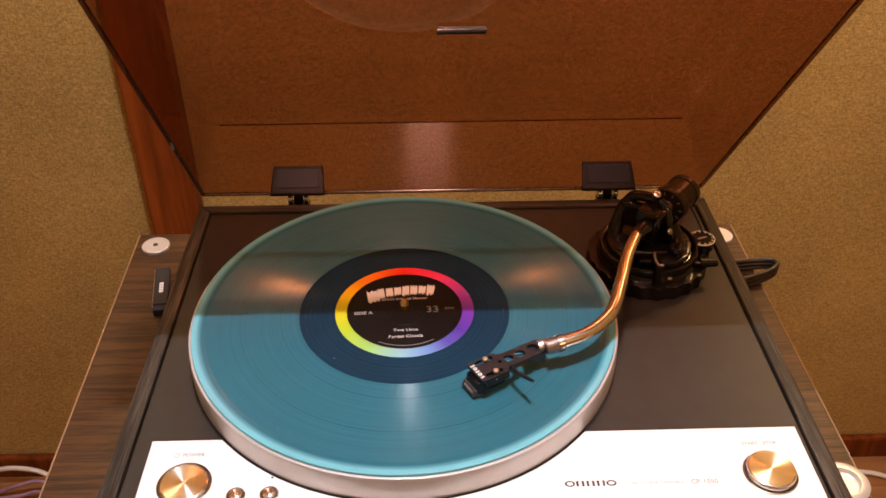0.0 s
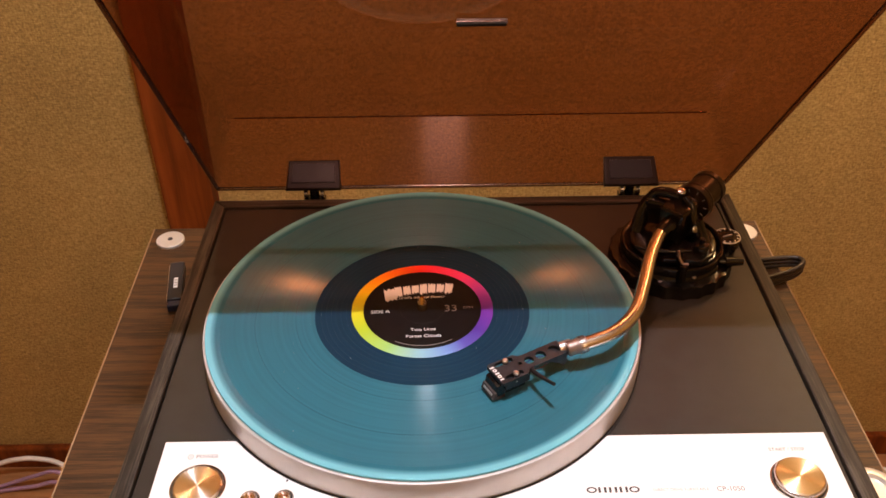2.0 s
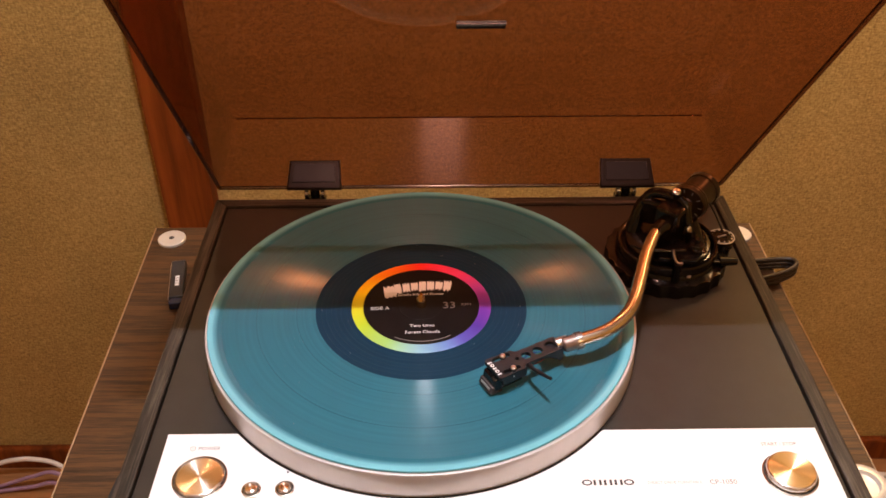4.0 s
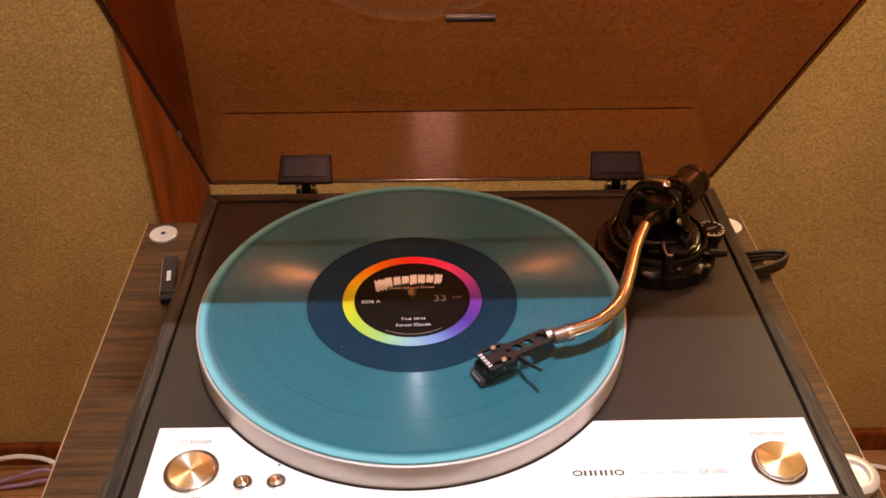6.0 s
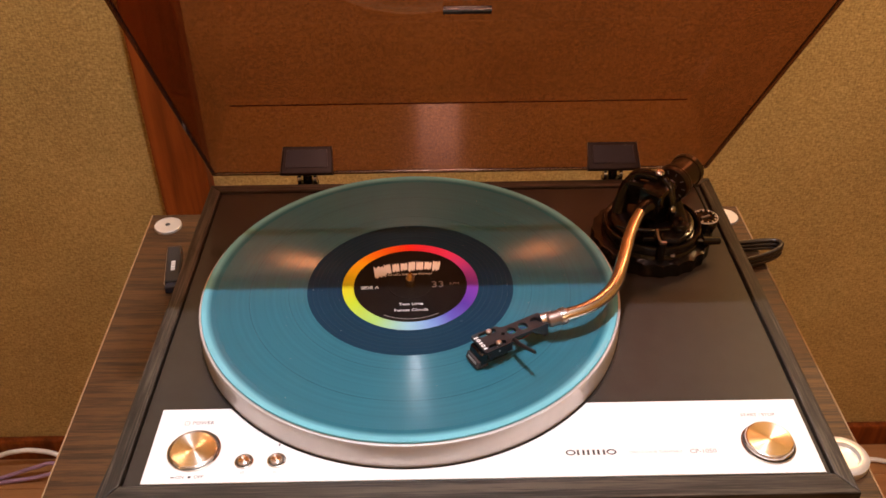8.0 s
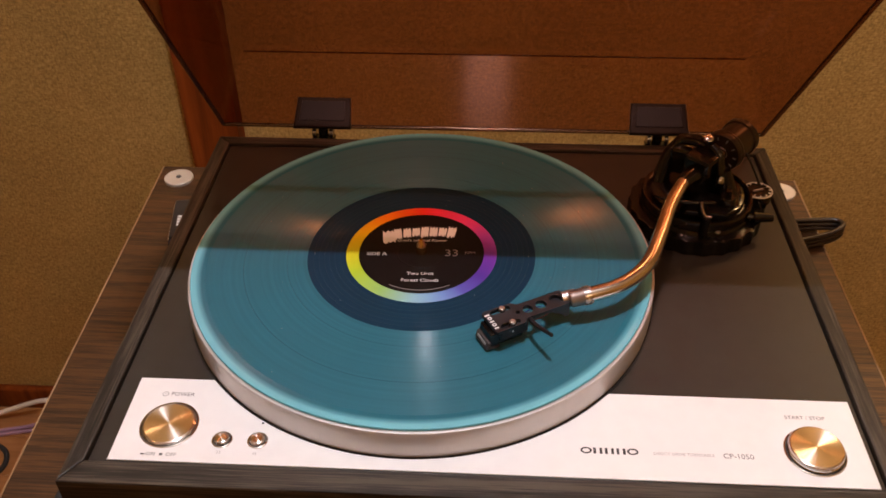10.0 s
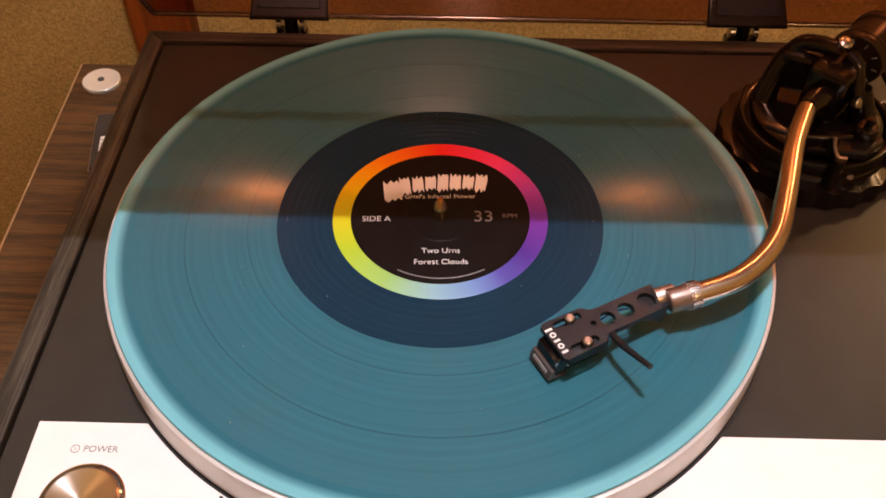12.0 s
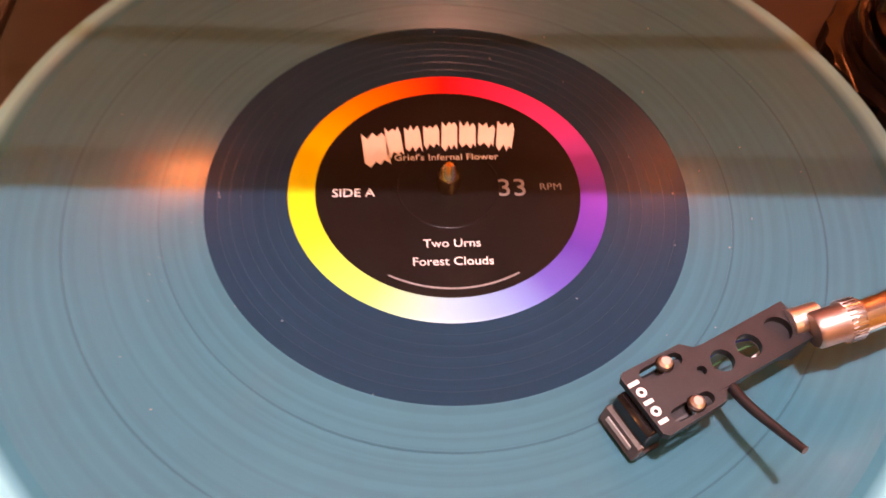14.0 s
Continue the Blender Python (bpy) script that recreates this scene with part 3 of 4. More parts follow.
def lid_shell():
    bm = bmesh.new()

    def ring_at(h, inset):
        k = DR * h / LH
        return [bm.verts.new((sx * (LW + FLARE * y - k - inset), y, h)) for sx, y in ((-1, k * 0.3 + inset), (1, k * 0.3 + inset), (1, LL - k - inset), (-1, LL - k - inset))]

    o0, o1 = ring_at(0.0, 0), ring_at(LH, 0)
    i0, i1 = ring_at(0.0, LT), ring_at(LH - LT, LT)
    for a, b in ((o0, o1), (i1, i0)):
        for k in range(4):
            bm.faces.new((a[k], a[(k + 1) % 4], b[(k + 1) % 4], b[k]))
    bm.faces.new(o1)
    bm.faces.new(list(reversed(i1)))
    for k in range(4):
        bm.faces.new((i0[k], i0[(k + 1) % 4], o0[(k + 1) % 4], o0[k]))
    bmesh.ops.recalc_face_normals(bm, faces=bm.faces)
    up = [e for e in bm.edges if min(v.co.z for v in e.verts) > LH - 2 * LT]
    bmesh.ops.bevel(bm, geom=up, offset=0.0015, segments=2, affect="EDGES", profile=0.5)
    for f in bm.faces:
        f.material_index = 1 if f.calc_center_median().y < 0.012 and abs(f.normal.y) > 0.8 else 0
    bmesh.ops.transform(bm, matrix=LID, verts=bm.verts)
    return bm


lid = part("dust_cover", lid_shell(), SMOKE, deck, "open smoked brown acrylic dust cover", 30)
lid.data.materials.append(SMOKE_HAZY)


def lid_bar(lo, hi, mat, name, label_="", bevel=0.0006):
    return part(name, box(lo, hi, bevel, LID), mat, lid, label_)


# front edge out of view, thickened to cast the dark band across the record
lid_bar((-LW - 0.0035, LL - 0.0002, -0.0040), (LW + 0.0035, LL + 0.0030, 0.0105), SMOKE_SHADE, "front_lip")
for sx in (-1, 1):
    rim = [(sx * (LW + 0.0008), 0.0), (sx * (LW + FLARE * LL + 0.0008), LL), (sx * (LW + FLARE * LL - 0.0030), LL), (sx * (LW - 0.0030), 0.0)]
    part("side_lip", prism(rim if sx > 0 else rim[::-1], -0.0022, -0.0003, 0.0005, LID), SMOKE_RIM, lid)
part("back_lip", tube([LID @ Vector((-LW + 0.001, 0.001, -0.0012)), LID @ Vector((0, 0.001, -0.0012)), LID @ Vector((LW - 0.001, 0.001, -0.0012))], 0.0017, 12, 1), SMOKE_LIP, lid)
# unseen bar added on the front wall to cast the second shadow band
lid_bar((-LW + 0.004, LL - 0.0080, 0.0545), (LW - 0.004, LL - 0.0045, 0.0600), SMOKE_SHADE, "shade_bar")
lid_bar((-LW + DR + 0.004, 0.0068, LH - LT - 0.0012), (LW - DR - 0.004, 0.0090, LH - LT - 0.0004), SMOKE, "crease_fillet", "", 0.0003)
badge = lid_bar((-0.0185, 0.1585, LH - LT - 0.0032), (0.0185, 0.1660, LH - LT - 0.0002), BLACK, "badge", "black badge with a chrome edge")
part("badge_edge", box((-0.0185, 0.1630, LH - LT - 0.0036), (0.0185, 0.1662, LH - LT - 0.0031), 0.0002, LID), STEEL, badge)

for hx in (-0.0962, 0.1806):
    a = hx - MX
    cap = part("hinge", prism([(a - 0.0240, -0.0055), (a + 0.0240, -0.0055), (a + 0.0222, 0.0220), (a - 0.0222, 0.0220)], 0.0033, 0.0085, 0.0015,
                              LID @ Matrix(((1, 0, 0, 0), (0, 0, 1, 0), (0, 1, 0, 0), (0, 0, 0, 1)))), HINGE, lid, "black plastic lid hinge")
    part("inset_face", prism([(a - 0.0190, 0.0005), (a + 0.0190, 0.0005), (a + 0.0180, 0.0180), (a - 0.0180, 0.0180)], 0.0080, 0.0092, 0.0004,
                             LID @ Matrix(((1, 0, 0, 0), (0, 0, 1, 0), (0, 1, 0, 0), (0, 0, 0, 1)))), HINGE_FACE, cap)
    foot = part("hinge_bracket", box((hx - 0.0095, Y1 + 0.0005, -0.045), (hx + 0.0095, Y1 + 0.0120, -0.0005), 0.001), BLACK, deck)
    part("hinge_arm", tube([(hx, Y1 + 0.006, -0.010), (hx, Y1 + 0.007, 0.004), (hx, HY - 0.003, 0.012)], 0.0042, 10, 3), BLACK, foot)
    for s in (-1, 1):
        part("hinge_pin", lathe([(0, 0), (0.0042, 0), (0.0042, 0.003), (0.003, 0.0036), (0, 0.0036)], frame_to((hx + s * 0.0055, Y1 + 0.0065, 0.0035), (s, 0, 0)), 16), STEEL, foot)

# ---- the tonearm ----
PV = Vector((0.1930, 0.0760, 0.0))
AZ = 0.0500
arm = part("tonearm_base", lathe([(0, 0.0), (0.0440, 0.0), (0.0440, 0.0102), (0.0430, 0.0110), (0.0400, 0.0114), (0.0390, 0.0150), (0.0370, 0.0185), (0.0330, 0.0195), (0.0325, 0.0235), (0.0300, 0.0245), (0, 0.0245)],
                                 pose(PV.x, PV.y, 0.0003), 72), BLACK, deck, "round glossy black tonearm base")
lobes = []
for i in range(264):
    a = 2 * math.pi * i / 264
    r = 0.0474 - 0.0019 * abs(math.cos(11 * a))
    lobes.append((PV.x + r * math.cos(a), PV.y + r * math.sin(a)))
part("scalloped_rim", prism(lobes, 0.0004, 0.0118, 0.0009), BLACK, arm)

shell_p, ring_p = Vector((0.0930, -0.0622, 0.0386)), Vector((0.1050, -0.0588, 0.0400))
line = [(0.1030, -0.0600, 0.0402), (0.1045, -0.0596, 0.0404), (0.1206, -0.0529, 0.0412), (0.1337, -0.0421, 0.0418), (0.1437, -0.0278, 0.0424), (0.1534, -0.0027, 0.0430), (0.1639, 0.0278, 0.0435), (0.1764, 0.0550, 0.0438), (0.1830, 0.0640, 0.0440)]
tonearm = part("arm_tube", tube(line, 0.0047, 20, 8), TUBE, deck, "S-shaped satin metal tonearm tube")
end = (Vector(line[-1]) - Vector(line[-2])).normalized()
ad = Vector((0.66, 0.75, 0.05)).normalized()
p0 = Vector((0.1764, 0.0550, 0.0440))
part("arm_sleeve", lathe([(0, 0), (0.0050, 0), (0.0056, 0.003), (0.0068, 0.016), (0.0080, 0.034), (0.0075, 0.036), (0, 0.036)], frame_to(p0, ad), 28), BLACK, tonearm)
pv = p0 + ad * 0.026
part("pivot_housing", box((-0.0125, -0.010, -0.016), (0.0125, 0.010, 0.012), 0.003, frame_to(pv, (0, 0, 1), (-ad.y, ad.x, 0))), BLACK, arm)
# the yoke arched over the pivot
side = Vector((ad.y, -ad.x, 0)).normalized()
part("yoke_arm", tube([(0.1670, 0.0860, 0.014), (0.1698, 0.0905, 0.030), (0.1735, 0.0935, 0.044), (0.1785, 0.0940, 0.0525)], 0.006, 14, 6, (0.0070, 0.0044)), BLACK, arm)
part("yoke_arm", tube([(0.2140, 0.0620, 0.018), (0.2100, 0.0660, 0.032), (0.2060, 0.0690, 0.046)], 0.006, 14, 6, (0.0085, 0.0050)), BLACK, arm)
part("yoke_bridge", tube([(0.1775, 0.0942, 0.0515), (0.1812, 0.0930, 0.0555), (0.1875, 0.0875, 0.0585), (0.1950, 0.0800, 0.0595)], 0.006, 14, 6, (0.0045, 0.0042)), BLACK, arm)
part("yoke_web", box((-0.013, -0.004, -0.014), (0.013, 0.004, 0.008), 0.003, pose(0.1840, 0.0880, 0.044, 0, 0, -24)), BLACK, arm)
part("bearing_screw", lathe([(0, 0.0), (0.0036, 0.0), (0.0036, 0.0020), (0.0026, 0.0028), (0, 0.0028)], frame_to((0.1943, 0.0798, 0.0640), (0.1, -0.3, 1)), 20), STEEL, arm)
part("bearing_screw", lathe([(0, 0.0), (0.0030, 0.0), (0.0030, 0.0030), (0.0020, 0.0038), (0, 0.0038)], frame_to((0.2030, 0.0645, 0.0405), (0.5, -0.7, 0.4)), 20), STEEL, arm)
part("bearing_link", tube([(0.1975, 0.0775, 0.0600), (0.2015, 0.0725, 0.0560), (0.2040, 0.0665, 0.0440)], 0.0034, 14, 5), BLACK, arm)
# counterweight
c0 = pv + ad * 0.0215
part("rear_shaft", lathe([(0, 0), (0.0052, 0), (0.0052, 0.030), (0, 0.030)], frame_to(pv + ad * 0.006, ad), 20), GOLD, tonearm)
cw = part("counterweight", lathe([(0, 0), (0.0110, 0), (0.0140, 0.0006), (0.0146, 0.002), (0.0146, 0.0075), (0.0138, 0.0085), (0.0128, 0.0088), (0.0128, 0.0240), (0.0138, 0.0246), (0.0138, 0.0290), (0.0126, 0.0298), (0.0080, 0.0300), (0, 0.0300)], frame_to(c0, ad), 48), BRONZE, tonearm, "black counterweight with a brassy edge")
part("dial_ring", lathe([(0.0145, 0.0055), (0.0149, 0.0058), (0.0149, 0.0070), (0.0141, 0.0080)], frame_to(c0, ad), 48), BRONZE, cw)
for i in range(10):
    part("dial_mark", box((0.0098, -0.0004, -0.0003), (0.0125, 0.0004, 0.0001), 0, frame_to(c0, ad) @ pose(0, 0, 0, 0, 0, i * 36)), GREY_INK, cw)
# anti-skate dial
kx, ky = 0.2384, 0.0835
dial = part("antiskate_dial", lathe([(0, 0.0), (0.0080, 0.0), (0.0084, 0.010), (0.0098, 0.0115), (0.0101, 0.0180), (0.0094, 0.0192), (0.0075, 0.0194), (0.0070, 0.0188), (0, 0.0188)], pose(kx, ky, 0.001), 40), BLACK, deck, "black dial with white marks")
for i in range(12):
    part("dial_mark", box((0.0074, -0.0003, 0.0203), (0.0090 if i % 3 else 0.0095, 0.0003, 0.02048), 0, pose(kx, ky, 0, 0, 0, i * 30)), WHITE_INK, dial)
part("dial_rim", lathe([(0.0093, 0.0196), (0.0096, 0.0203), (0.0099, 0.0203), (0.0101, 0.0194)], pose(kx, ky, 0), 40), WHITE_INK, dial)
part("dial_cross", box((-0.004, -0.0006, 0.0195), (0.004, 0.0006, 0.0208), 0.0002, pose(kx, ky, 0, 0, 0, 20)), OUTLINE_INK, dial)
part("dial_bracket", box((-0.022, -0.006, 0.006), (0.022, 0.006, 0.014), 0.002, pose(0.222, 0.0800, 0, 0, 0, 10)), BLACK, dial)
# cueing lever, lift bar and rest
part("tier_ring", lathe([(0.0350, 0.0185), (0.0352, 0.0222), (0.0362, 0.0228), (0.0384, 0.0226), (0.0390, 0.0215), (0.0390, 0.0150)], pose(PV.x, PV.y, 0.0003), 72), BLACK, arm)
part("cue_platform", prism([(0.1790, 0.0440), (0.2060, 0.0400), (0.2180, 0.0500), (0.2160, 0.0640), (0.1860, 0.0680)], 0.0235, 0.0290, 0.0012), BLACK, arm)
part("cue_cylinder", lathe([(0, 0.029), (0.0058, 0.029), (0.0058, 0.0345), (0.0050, 0.0355), (0.0022, 0.0355), (0.0020, 0.0400), (0, 0.0402)], pose(0.2085, 0.0530, 0), 24), BLACK, arm)
part("lift_bar", tube([(0.158, 0.050, 0.0365), (0.168, 0.044, 0.0372), (0.182, 0.0415, 0.0372), (0.197, 0.0430, 0.0365)], 0.0015, 10, 6), BLACK, arm)
part("lift_post", lathe([(0, 0.024), (0.0036, 0.024), (0.0036, 0.0355), (0, 0.0355)], pose(0.190, 0.0450, 0), 16), BLACK, arm)
lever = part("cue_lever", tube([(0.214, 0.056, 0.0170), (0.224, 0.056, 0.0160), (0.232, 0.056, 0.0155)], 0.0022, 12, 4), BLACK, arm)
part("lever_tip", tube([(0.230, 0.0562, 0.0155), (0.236, 0.0566, 0.0153), (0.2435, 0.0570, 0.0150)], 0.0036, 14, 4, (0.0040, 0.0030)), BLACK, lever)
rest = part("arm_rest", tube([(0.1915, 0.0350, 0.0110), (0.1915, 0.0350, 0.0300)], 0.0032, 12, 1), BLACK, deck)
part("rest_clip", tube([(0.1872, 0.0392, 0.0395), (0.1880, 0.0375, 0.0350), (0.1905, 0.0352, 0.0308), (0.1945, 0.0345, 0.0305)], 0.0010, 10, 5), COLLAR, rest)
part("rest_screw", lathe([(0, 0), (0.0020, 0), (0.0017, 0.0012), (0, 0.0014)], pose(0.2020, 0.0385, 0.0150), 14), GOLD, rest)
part("wire_loop", tube([(0.2258, 0.0900, 0.0470), (0.2330, 0.0895, 0.0350), (0.2402, 0.0890, 0.0215)], 0.0008, 8, 6), RUBBER, arm)

# headshell, cartridge and finger lift
A, B = Vector((0.0529, -0.0715, 0)), Vector((0.0591, -0.0825, 0))      # the two screws
across = (A - B).normalized()
fwd = Vector((across.y, -across.x, 0))
if fwd.x > 0:
    fwd = -fwd
mid = (A + B) / 2
tilt = 0.03
HS = Matrix(((fwd.x, across.x, 0, mid.x), (fwd.y, across.y, 0, mid.y), (0, 0, 1, 0.0360), (0, 0, 0, 1)))   # x forwards, y across, z up
collar_d = (ring_p - shell_p).normalized()
collar = part("collar", lathe([(0, 0), (0.0044, 0), (0.0050, 0.001), (0.0050, 0.0075), (0.0054, 0.0080), (0.0054, 0.0125), (0.0050, 0.0135), (0, 0.0135)], frame_to(shell_p, collar_d), 40), COLLAR, tonearm, "knurled chrome headshell collar")
for i in range(28):
    part("knurl", box((0.0053, -0.0003, 0.0082), (0.0058, 0.0003, 0.0123), 0, frame_to(shell_p, collar_d) @ pose(0, 0, 0, 0, 0, i * 360 / 28)), STEEL, collar)


def plate_with_holes(outline, holes, z0, z1):
    """A plate pierced by holes, each given as a closed outline."""
    cu = bpy.data.curves.new("plate", "CURVE")
    cu.dimensions, cu.fill_mode = "2D", "BOTH"
    cu.extrude = (z1 - z0) / 2
    for pts in [outline] + holes:
        sp = cu.splines.new("POLY")
        sp.points.add(len(pts) - 1)
        for q, p in zip(sp.points, pts):
            q.co = (p[0], p[1], 0, 1)
        sp.use_cyclic_u = True
    tmp = bpy.data.objects.new("plate", cu)
    me = bpy.data.meshes.new_from_object(tmp)
    bpy.data.objects.remove(tmp)
    bm = bmesh.new()
    bm.from_mesh(me)
    bmesh.ops.remove_doubles(bm, verts=bm.verts, dist=1e-6)
    bmesh.ops.transform(bm, matrix=Matrix.Translation((0, 0, (z0 + z1) / 2)), verts=bm.verts)
    return bm


def circle(cx, cy, r, n=24):
    return [(cx + r * math.cos(2 * math.pi * k / n), cy + r * math.sin(2 * math.pi * k / n)) for k in range(n)]


def slot(cx, cy, lx, r, n=8):
    right = [(cx + lx + r * math.cos(-math.pi / 2 + math.pi * k / n), cy + r * math.sin(-math.pi / 2 + math.pi * k / n)) for k in range(n + 1)]
    return right + [(cx - lx + r * math.cos(math.pi / 2 + math.pi * k / n), cy + r * math.sin(math.pi / 2 + math.pi * k / n)) for k in range(n + 1)]


out = [(0.0108, -0.0097), (0.0120, -0.0085), (0.0120, 0.0085), (0.0108, 0.0097), (-0.0072, 0.0093), (-0.0087, 0.0078), (-0.0098, 0.0067), (-0.0125, 0.0063), (-0.0398, 0.0063), (-0.0398, -0.0063), (-0.0125, -0.0063), (-0.0098, -0.0067), (-0.0087, -0.0078), (-0.0072, -0.0093)]
bm = plate_with_holes(out, [slot(0.0010, 0.0063, 0.0047, 0.0018), slot(0.0010, -0.0063, 0.0047, 0.0018), circle(-0.0140, 0, 0.0032), circle(-0.0229, 0, 0.0035), circle(-0.0330, 0, 0.0038), circle(-0.0075, 0.0004, 0.0013, 14)], -0.0012, 0.0012)
bmesh.ops.transform(bm, matrix=HS, verts=bm.verts)
hs = part("headshell", bm, MATTE, tonearm, "black pierced headshell with white lettering")
part("headshell_block", prism([(-0.0398, -0.0012), (-0.0398, -0.0095), (-0.0365, -0.0095), (-0.0345, -0.0060), (-0.0300, -0.0040), (-0.0260, -0.0012)], -0.0060, 0.0060, 0.0004,
                              HS @ Matrix(((1, 0, 0, 0), (0, 0, -1, 0), (0, 1, 0, 0), (0, 0, 0, 1)))), MATTE, hs)
part("neck", lathe([(0, 0), (0.0040, 0), (0.0040, 0.008), (0, 0.008)], frame_to(HS @ Vector((-0.0375, 0, 0.0)), collar_d), 24), GOLD, hs)
for s in (-1, 1):
    scr = part("mount_screw", lathe([(0, 0.0022), (0.0012, 0.0022), (0.0019, 0.0016), (0.0020, 0.0), (0.0013, -0.001), (0.0013, -0.006), (0, -0.006)], HS @ pose(0, s * 0.0063, 0.0012), 16), GOLD, hs, "small brass mounting screw")
    part("washer", lathe([(0.0013, 0.0012), (0.0024, 0.0012), (0.0024, 0.0016), (0.0013, 0.0016)], HS @ pose(0, s * 0.0063, 0), 16, True), BLACK, hs)
# white mark across the nose: bars and rings
for i, kind in enumerate("brbrb"):
    cy = 0.0058 - 0.0029 * i
    if kind == "r":
        mark = lathe([(0.0006, 0.0012), (0.0006, 0.00134), (0.00135, 0.00134), (0.00135, 0.0012)], HS @ pose(0.0099, cy, 0), 20)
        part("maker_mark", mark, WHITE_INK, hs)
    else:
        part("maker_mark", box((0.0086, cy - 0.0006, 0.0012), (0.0113 if i else 0.0118, cy + 0.0005, 0.00134), 0.0, HS), WHITE_INK, hs)
SIDE = HS @ Matrix(((1, 0, 0, 0), (0, 0, -1, 0), (0, 1, 0, 0), (0, 0, 0, 1)))
cart = part("cartridge", box((-0.0105, -0.0075, -0.0085), (0.0080, 0.0075, -0.0013), 0.0010, HS), MATTE, tonearm, "black moving magnet cartridge")
part("cartridge_nose", prism([(0.0078, -0.0120), (0.0078, -0.0020), (0.0128, -0.0022), (0.0140, -0.0030), (0.0146, -0.0064), (0.0146, -0.0120)], -0.0066, 0.0066, 0.0008, SIDE), BLACK, cart)
part("stylus_window", prism([(0.0143, -0.0076), (0.0158, -0.0080), (0.0172, -0.0125), (0.0148, -0.0138), (0.0080, -0.0138), (0.0080, -0.0120), (0.0143, -0.0120)], -0.0072, 0.0072, 0.0006, SIDE), GLASSY, cart, "grey translucent stylus guard")
part("guard_line", prism([(0.0160, -0.0092), (0.0166, -0.0092), (0.0170, -0.0104), (0.0164, -0.0104)], -0.0048, 0.0048, 0.0, SIDE), GREY_INK, cart)
part("stylus_body", box((-0.0080, -0.0060, -0.0125), (0.0080, 0.0060, -0.0083), 0.001, HS), BLACK, cart)
part("cantilever", tube([HS @ Vector((0.008, 0, -0.0115)), HS @ Vector((0.0140, 0, -0.0143))], 0.0004, 8, 1), STEEL, cart)
lp = [HS @ Vector((-0.0120, -0.0050, -0.0008)), (0.0722, -0.0828, 0.0372), (0.0767, -0.0900, 0.0396), (0.0807, -0.0968, 0.0425)]
part("finger_lift", tube(lp, 0.0012, 12, 8, (0.0015, 0.0011)), MATTE, hs)
for i, (cy, mt) in enumerate(((-0.0035, "red"), (0.0035, "blue"), (-0.0015, "white"), (0.0015, "green"))):
    col = {"red": (0.14, 0.015, 0.01), "blue": (0.03, 0.06, 0.5), "white": (0.7, 0.7, 0.7), "green": (0.012, 0.09, 0.03)}[mt]
    part("lead_wire", tube([HS @ Vector((-0.030, cy * 0.6, -0.004)), HS @ Vector((-0.022, cy * 1.3, -0.0045)), HS @ Vector((-0.0105, cy, -0.005))], 0.0003, 8, 6), plain(mt + "_wire", col, 0.4), hs)

# ---- small things on and round the rack ----
def cap_disc(x, y, r, ringed):
    c = thing("post_cap", "ring-shaped pale metal cap on the rack" if ringed else "flat round satin metal cap on the rack", "metal cap", (x, y, TABLE), group="rack caps")
    prof = [(0, 0.0), (r, 0.0), (r, 0.0050), (r - 0.0015, 0.0062), (r * 0.66, 0.0062), (r * 0.60, 0.0030), (0, 0.0030)] if ringed else [(0, 0.0), (r, 0.0), (r, 0.0022), (r - 0.0006, 0.0028), (0, 0.0030)]
    part("disc", lathe(prof, pose(x, y, TABLE), 48), CAP, c)
    if not ringed:
        part("socket", lathe([(0, 0.0034), (0.0022, 0.0034), (0.0026, 0.0029)], pose(x, y, TABLE), 12), DARK_INK_AND_SHADE, c)


cap_disc(-0.2476, 0.2208, 0.0133, False)
cap_disc(0.3085, 0.2207, 0.0130, False)
cap_disc(0.3095, -0.0880, 0.0180, True)

stick = thing("usb_stick", "small black memory stick lying on the rack beside the plinth", "memory stick", (-0.230, 0.150, TABLE))
SM = pose(-0.2245, 0.1465, TABLE, 0, 0, 10)
part("body", box((-0.0066, -0.024, 0.0), (0.0066, 0.031, 0.0085), 0.0015, SM), STICK, stick)
part("end_cap", box((-0.0062, -0.0325, 0.0005), (0.0062, -0.0242, 0.0080), 0.0015, SM), plain("stick_cap", (0.02, 0.025, 0.05), 0.25), stick)
part("side_strip", box((-0.0071, -0.023, 0.003), (-0.0065, 0.030, 0.0060), 0, SM), GOLD, stick, "thin brass coloured strip")
for i in range(4):
    part("maker_mark", box((-0.0015, -0.0080 + i * 0.0038, 0.0085), (0.0022, -0.0050 + i * 0.0038, 0.0087), 0, SM), WHITE_INK, stick)

cord = thing("cable_bundle", "dark brown cables looping over the rack's edge", "cables", (0.33, 0.15, TABLE))
for i in range(3):
    z = TABLE + 0.0026 + i * 0.0042
    part("cable", tube([(0.262, 0.124, z), (0.300, 0.136, z), (0.325, 0.1445, z + 0.0010), (0.3380, 0.1510, z + 0.0025), (0.3425, 0.1590, z + 0.0025), (0.3355, 0.1655, z + 0.001), (0.305, 0.1640, z), (0.27, 0.160, z)], 0.0022, 12, 8), CABLE_DARK, cord)
lead = thing("black_cable", "thick black cable lying beside the plinth", "cable", (-0.20, -0.13, TABLE))
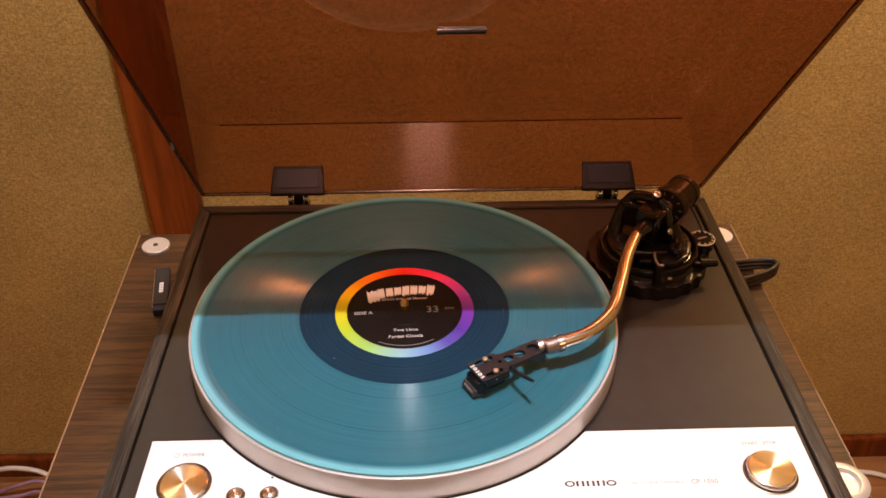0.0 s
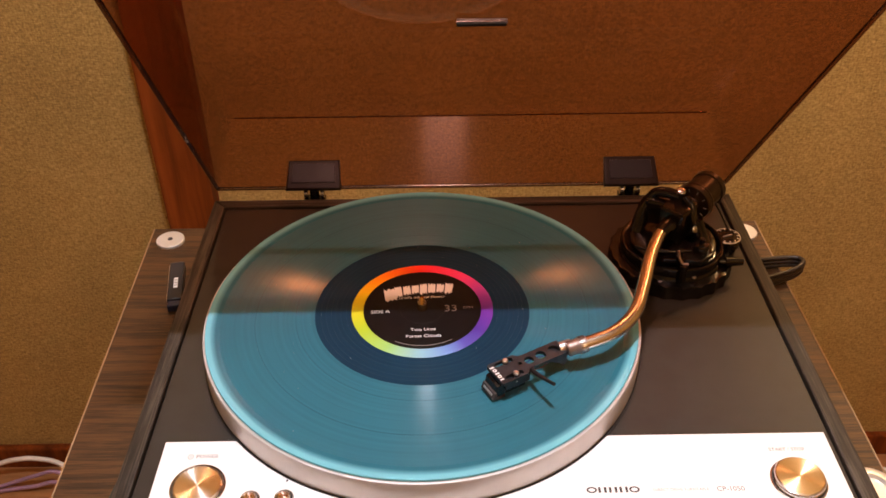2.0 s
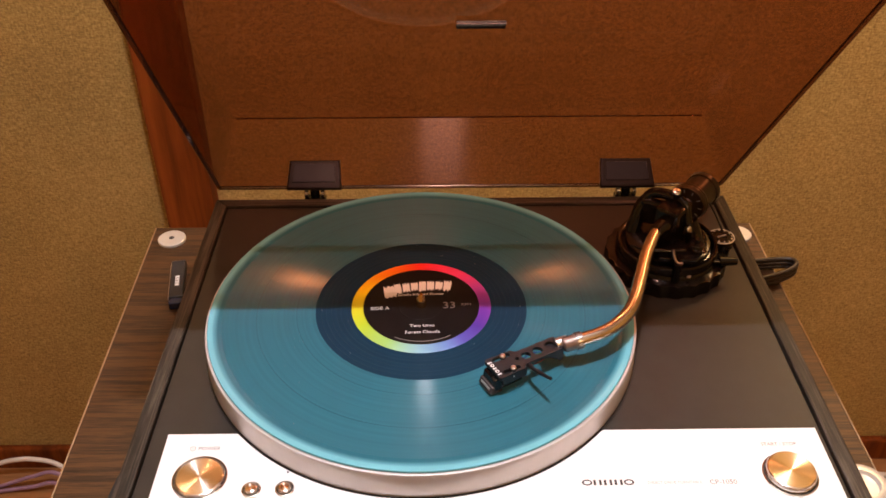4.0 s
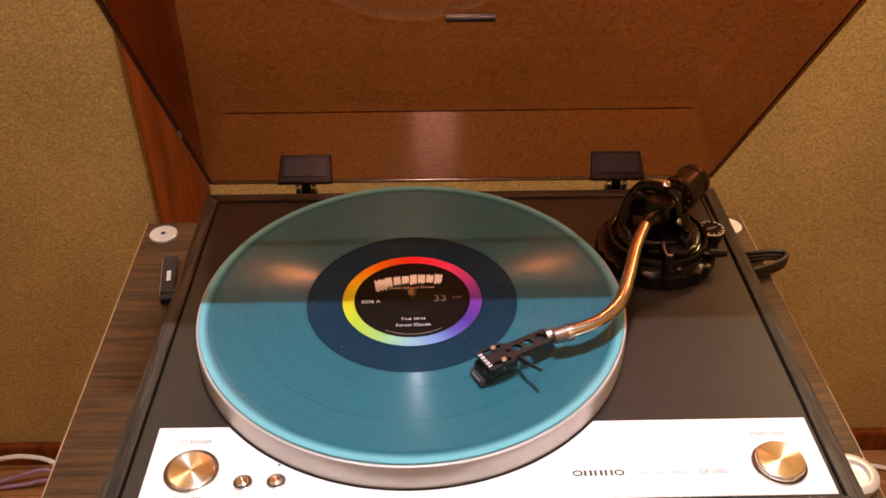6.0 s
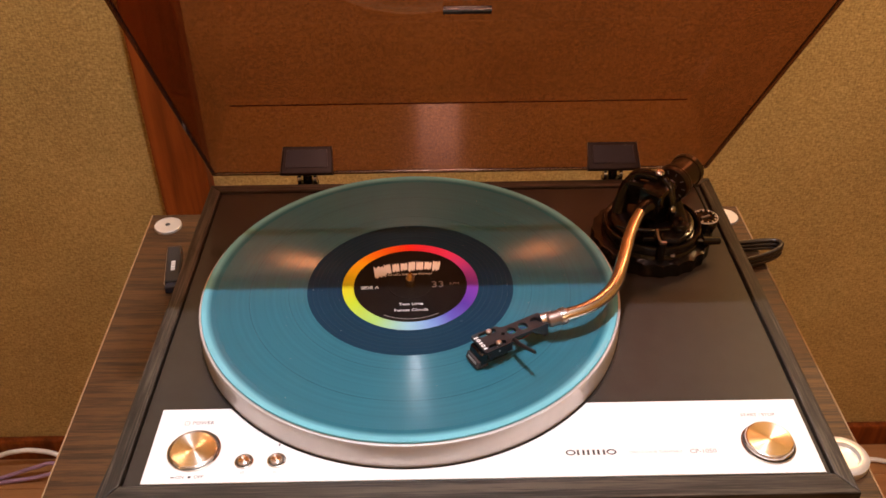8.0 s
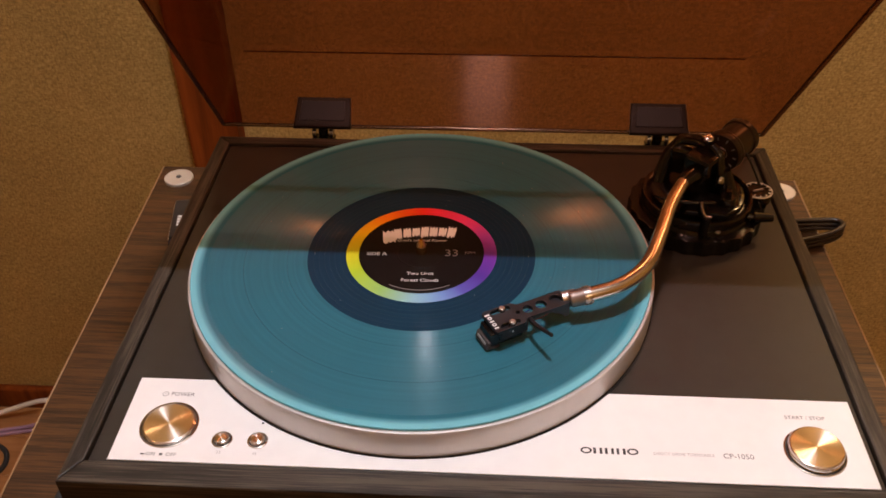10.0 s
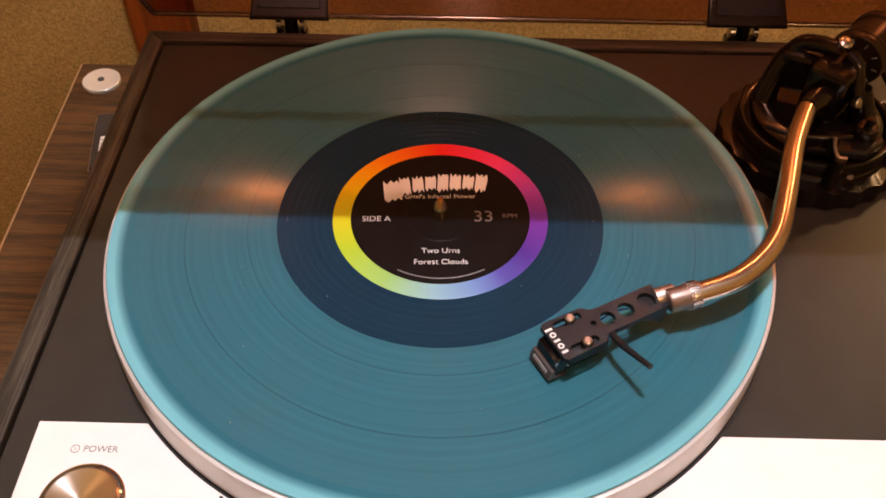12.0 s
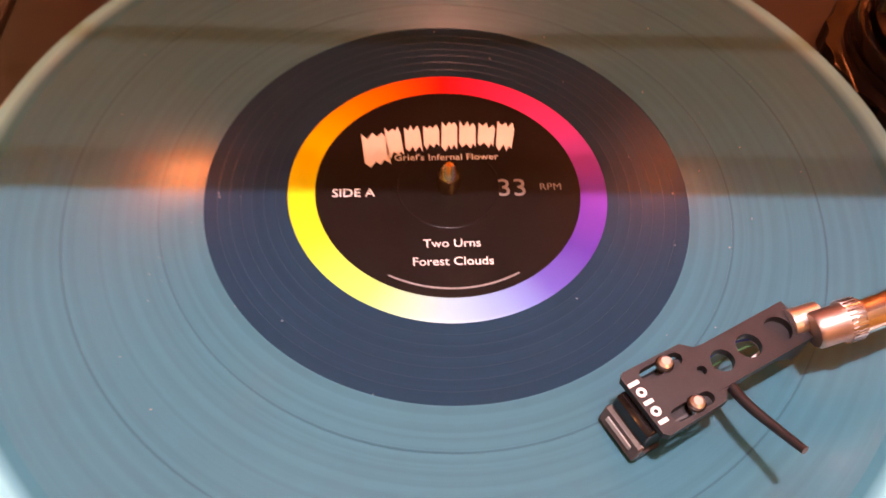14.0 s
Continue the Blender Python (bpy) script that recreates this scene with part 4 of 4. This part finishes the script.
part("jacket", tube([(-0.1990, -0.030, TABLE + 0.0048), (-0.2065, -0.055, TABLE + 0.0048), (-0.2115, -0.0775, TABLE + 0.0048), (-0.2140, -0.1076, TABLE + 0.0048), (-0.217, -0.160, TABLE + 0.0048), (-0.219, -0.198, TABLE + 0.0048)], 0.0045, 14, 8), RUBBER, lead)
part("plug", lathe([(0, 0), (0.0058, 0), (0.0062, 0.004), (0.0062, 0.016), (0.005, 0.018), (0, 0.018)], frame_to((-0.2020, -0.128, TABLE + 0.0065), (0.1, 1, 0)), 24), STEEL, lead)

floor_lead = thing("white_cable", "white cable arching over the floor by the baseboard", "cable", (-0.80, 0.67, FLOOR))
part("jacket", tube([(-1.05, 0.60, FLOOR + 0.005), (-0.94, 0.665, FLOOR + 0.020), (-0.856, 0.680, FLOOR + 0.047), (-0.820, 0.680, FLOOR + 0.058), (-0.785, 0.680, FLOOR + 0.060), (-0.740, 0.680, FLOOR + 0.044), (-0.680, 0.655, FLOOR + 0.014), (-0.58, 0.60, FLOOR + 0.006)], 0.0048, 14, 8), CABLE_WHITE, floor_lead)
for dy, dz, k in ((0.0, 0.0, 0), (-0.012, -0.016, 1)):
    mauve = thing("mauve_cable", "thin mauve cable lying on the wooden floor", "cable", (-0.80, 0.66, FLOOR), group="floor cables")
    part("jacket", tube([(-1.05, 0.56 + dy, FLOOR + 0.005), (-0.95, 0.63 + dy, FLOOR + 0.005), (-0.864, 0.655 + dy, FLOOR + 0.006), (-0.786, 0.66 + dy, FLOOR + 0.032 + dz), (-0.739, 0.66 + dy, FLOOR + 0.043 + dz), (-0.68, 0.64 + dy, FLOOR + 0.020), (-0.58, 0.58 + dy, FLOOR + 0.006)], 0.0040, 12, 8), CABLE_MAUVE, mauve)
dark = thing("black_cable", "black cable curled on the wooden floor", "cable", (-0.90, 0.60, FLOOR))
part("jacket", tube([(-1.10, 0.50, FLOOR + 0.006), (-0.96, 0.60, FLOOR + 0.006), (-0.89, 0.60, FLOOR + 0.006), (-0.87, 0.55, FLOOR + 0.006), (-0.93, 0.48, FLOOR + 0.006)], 0.0050, 12, 8), RUBBER, dark)
spare = thing("white_cable", "white cable on the floor by the other wall", "cable", (0.95, 0.62, FLOOR))
part("jacket", tube([(0.80, 0.66, FLOOR + 0.006), (0.90, 0.66, FLOOR + 0.010), (1.00, 0.62, FLOOR + 0.006), (1.2, 0.55, FLOOR + 0.006)], 0.0050, 12, 8), CABLE_WHITE, spare)


# ---- fixtures added out of view to hold the bulbs ----
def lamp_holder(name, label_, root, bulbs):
    """An added, unseen plate with a stem and socket for each bulb."""
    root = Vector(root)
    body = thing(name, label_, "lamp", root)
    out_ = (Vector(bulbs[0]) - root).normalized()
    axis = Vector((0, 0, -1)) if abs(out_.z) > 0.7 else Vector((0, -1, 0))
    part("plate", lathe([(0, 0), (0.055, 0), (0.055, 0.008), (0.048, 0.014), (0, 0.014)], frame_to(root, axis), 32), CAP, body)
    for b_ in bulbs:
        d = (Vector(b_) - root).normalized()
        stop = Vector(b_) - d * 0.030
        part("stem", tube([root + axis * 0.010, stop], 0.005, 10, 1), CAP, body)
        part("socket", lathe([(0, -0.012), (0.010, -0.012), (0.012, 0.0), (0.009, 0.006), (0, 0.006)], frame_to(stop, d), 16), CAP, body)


lamp_holder("unseen_ceiling_lamp", "unseen added fixture for three bright ceiling bulbs", (0.03, -0.145, CEIL), [(0.03 + dx, -0.145, 1.50) for dx in (-0.035, 0.0, 0.035)])
lamp_holder("unseen_ceiling_lamp", "unseen added fixture for a warm bulb at the side of the room", (-1.15, -0.34, CEIL), [(-1.15, -0.34, 1.42)])
lamp_holder("unseen_ceiling_lamp", "unseen added fixture for the fill light behind the viewer", (1.00, -1.70, CEIL), [(1.00, -1.70, 1.42)])
lamp_holder("unseen_wall_lamp", "unseen added fixture for a warm small bulb by the wall", (-0.33, WALL, 0.73), [(-0.33, 0.62, 0.73)])
lamp_holder("unseen_wall_lamp", "unseen added fixture for a warm small bulb by the wall", (0.33, WALL, 0.73), [(0.33, 0.62, 0.73)])
lamp_holder("unseen_wall_lamp", "unseen added fixture for a warm small bulb by the wall", (0.72, WALL, 0.56), [(0.72, 0.57, 0.56)])
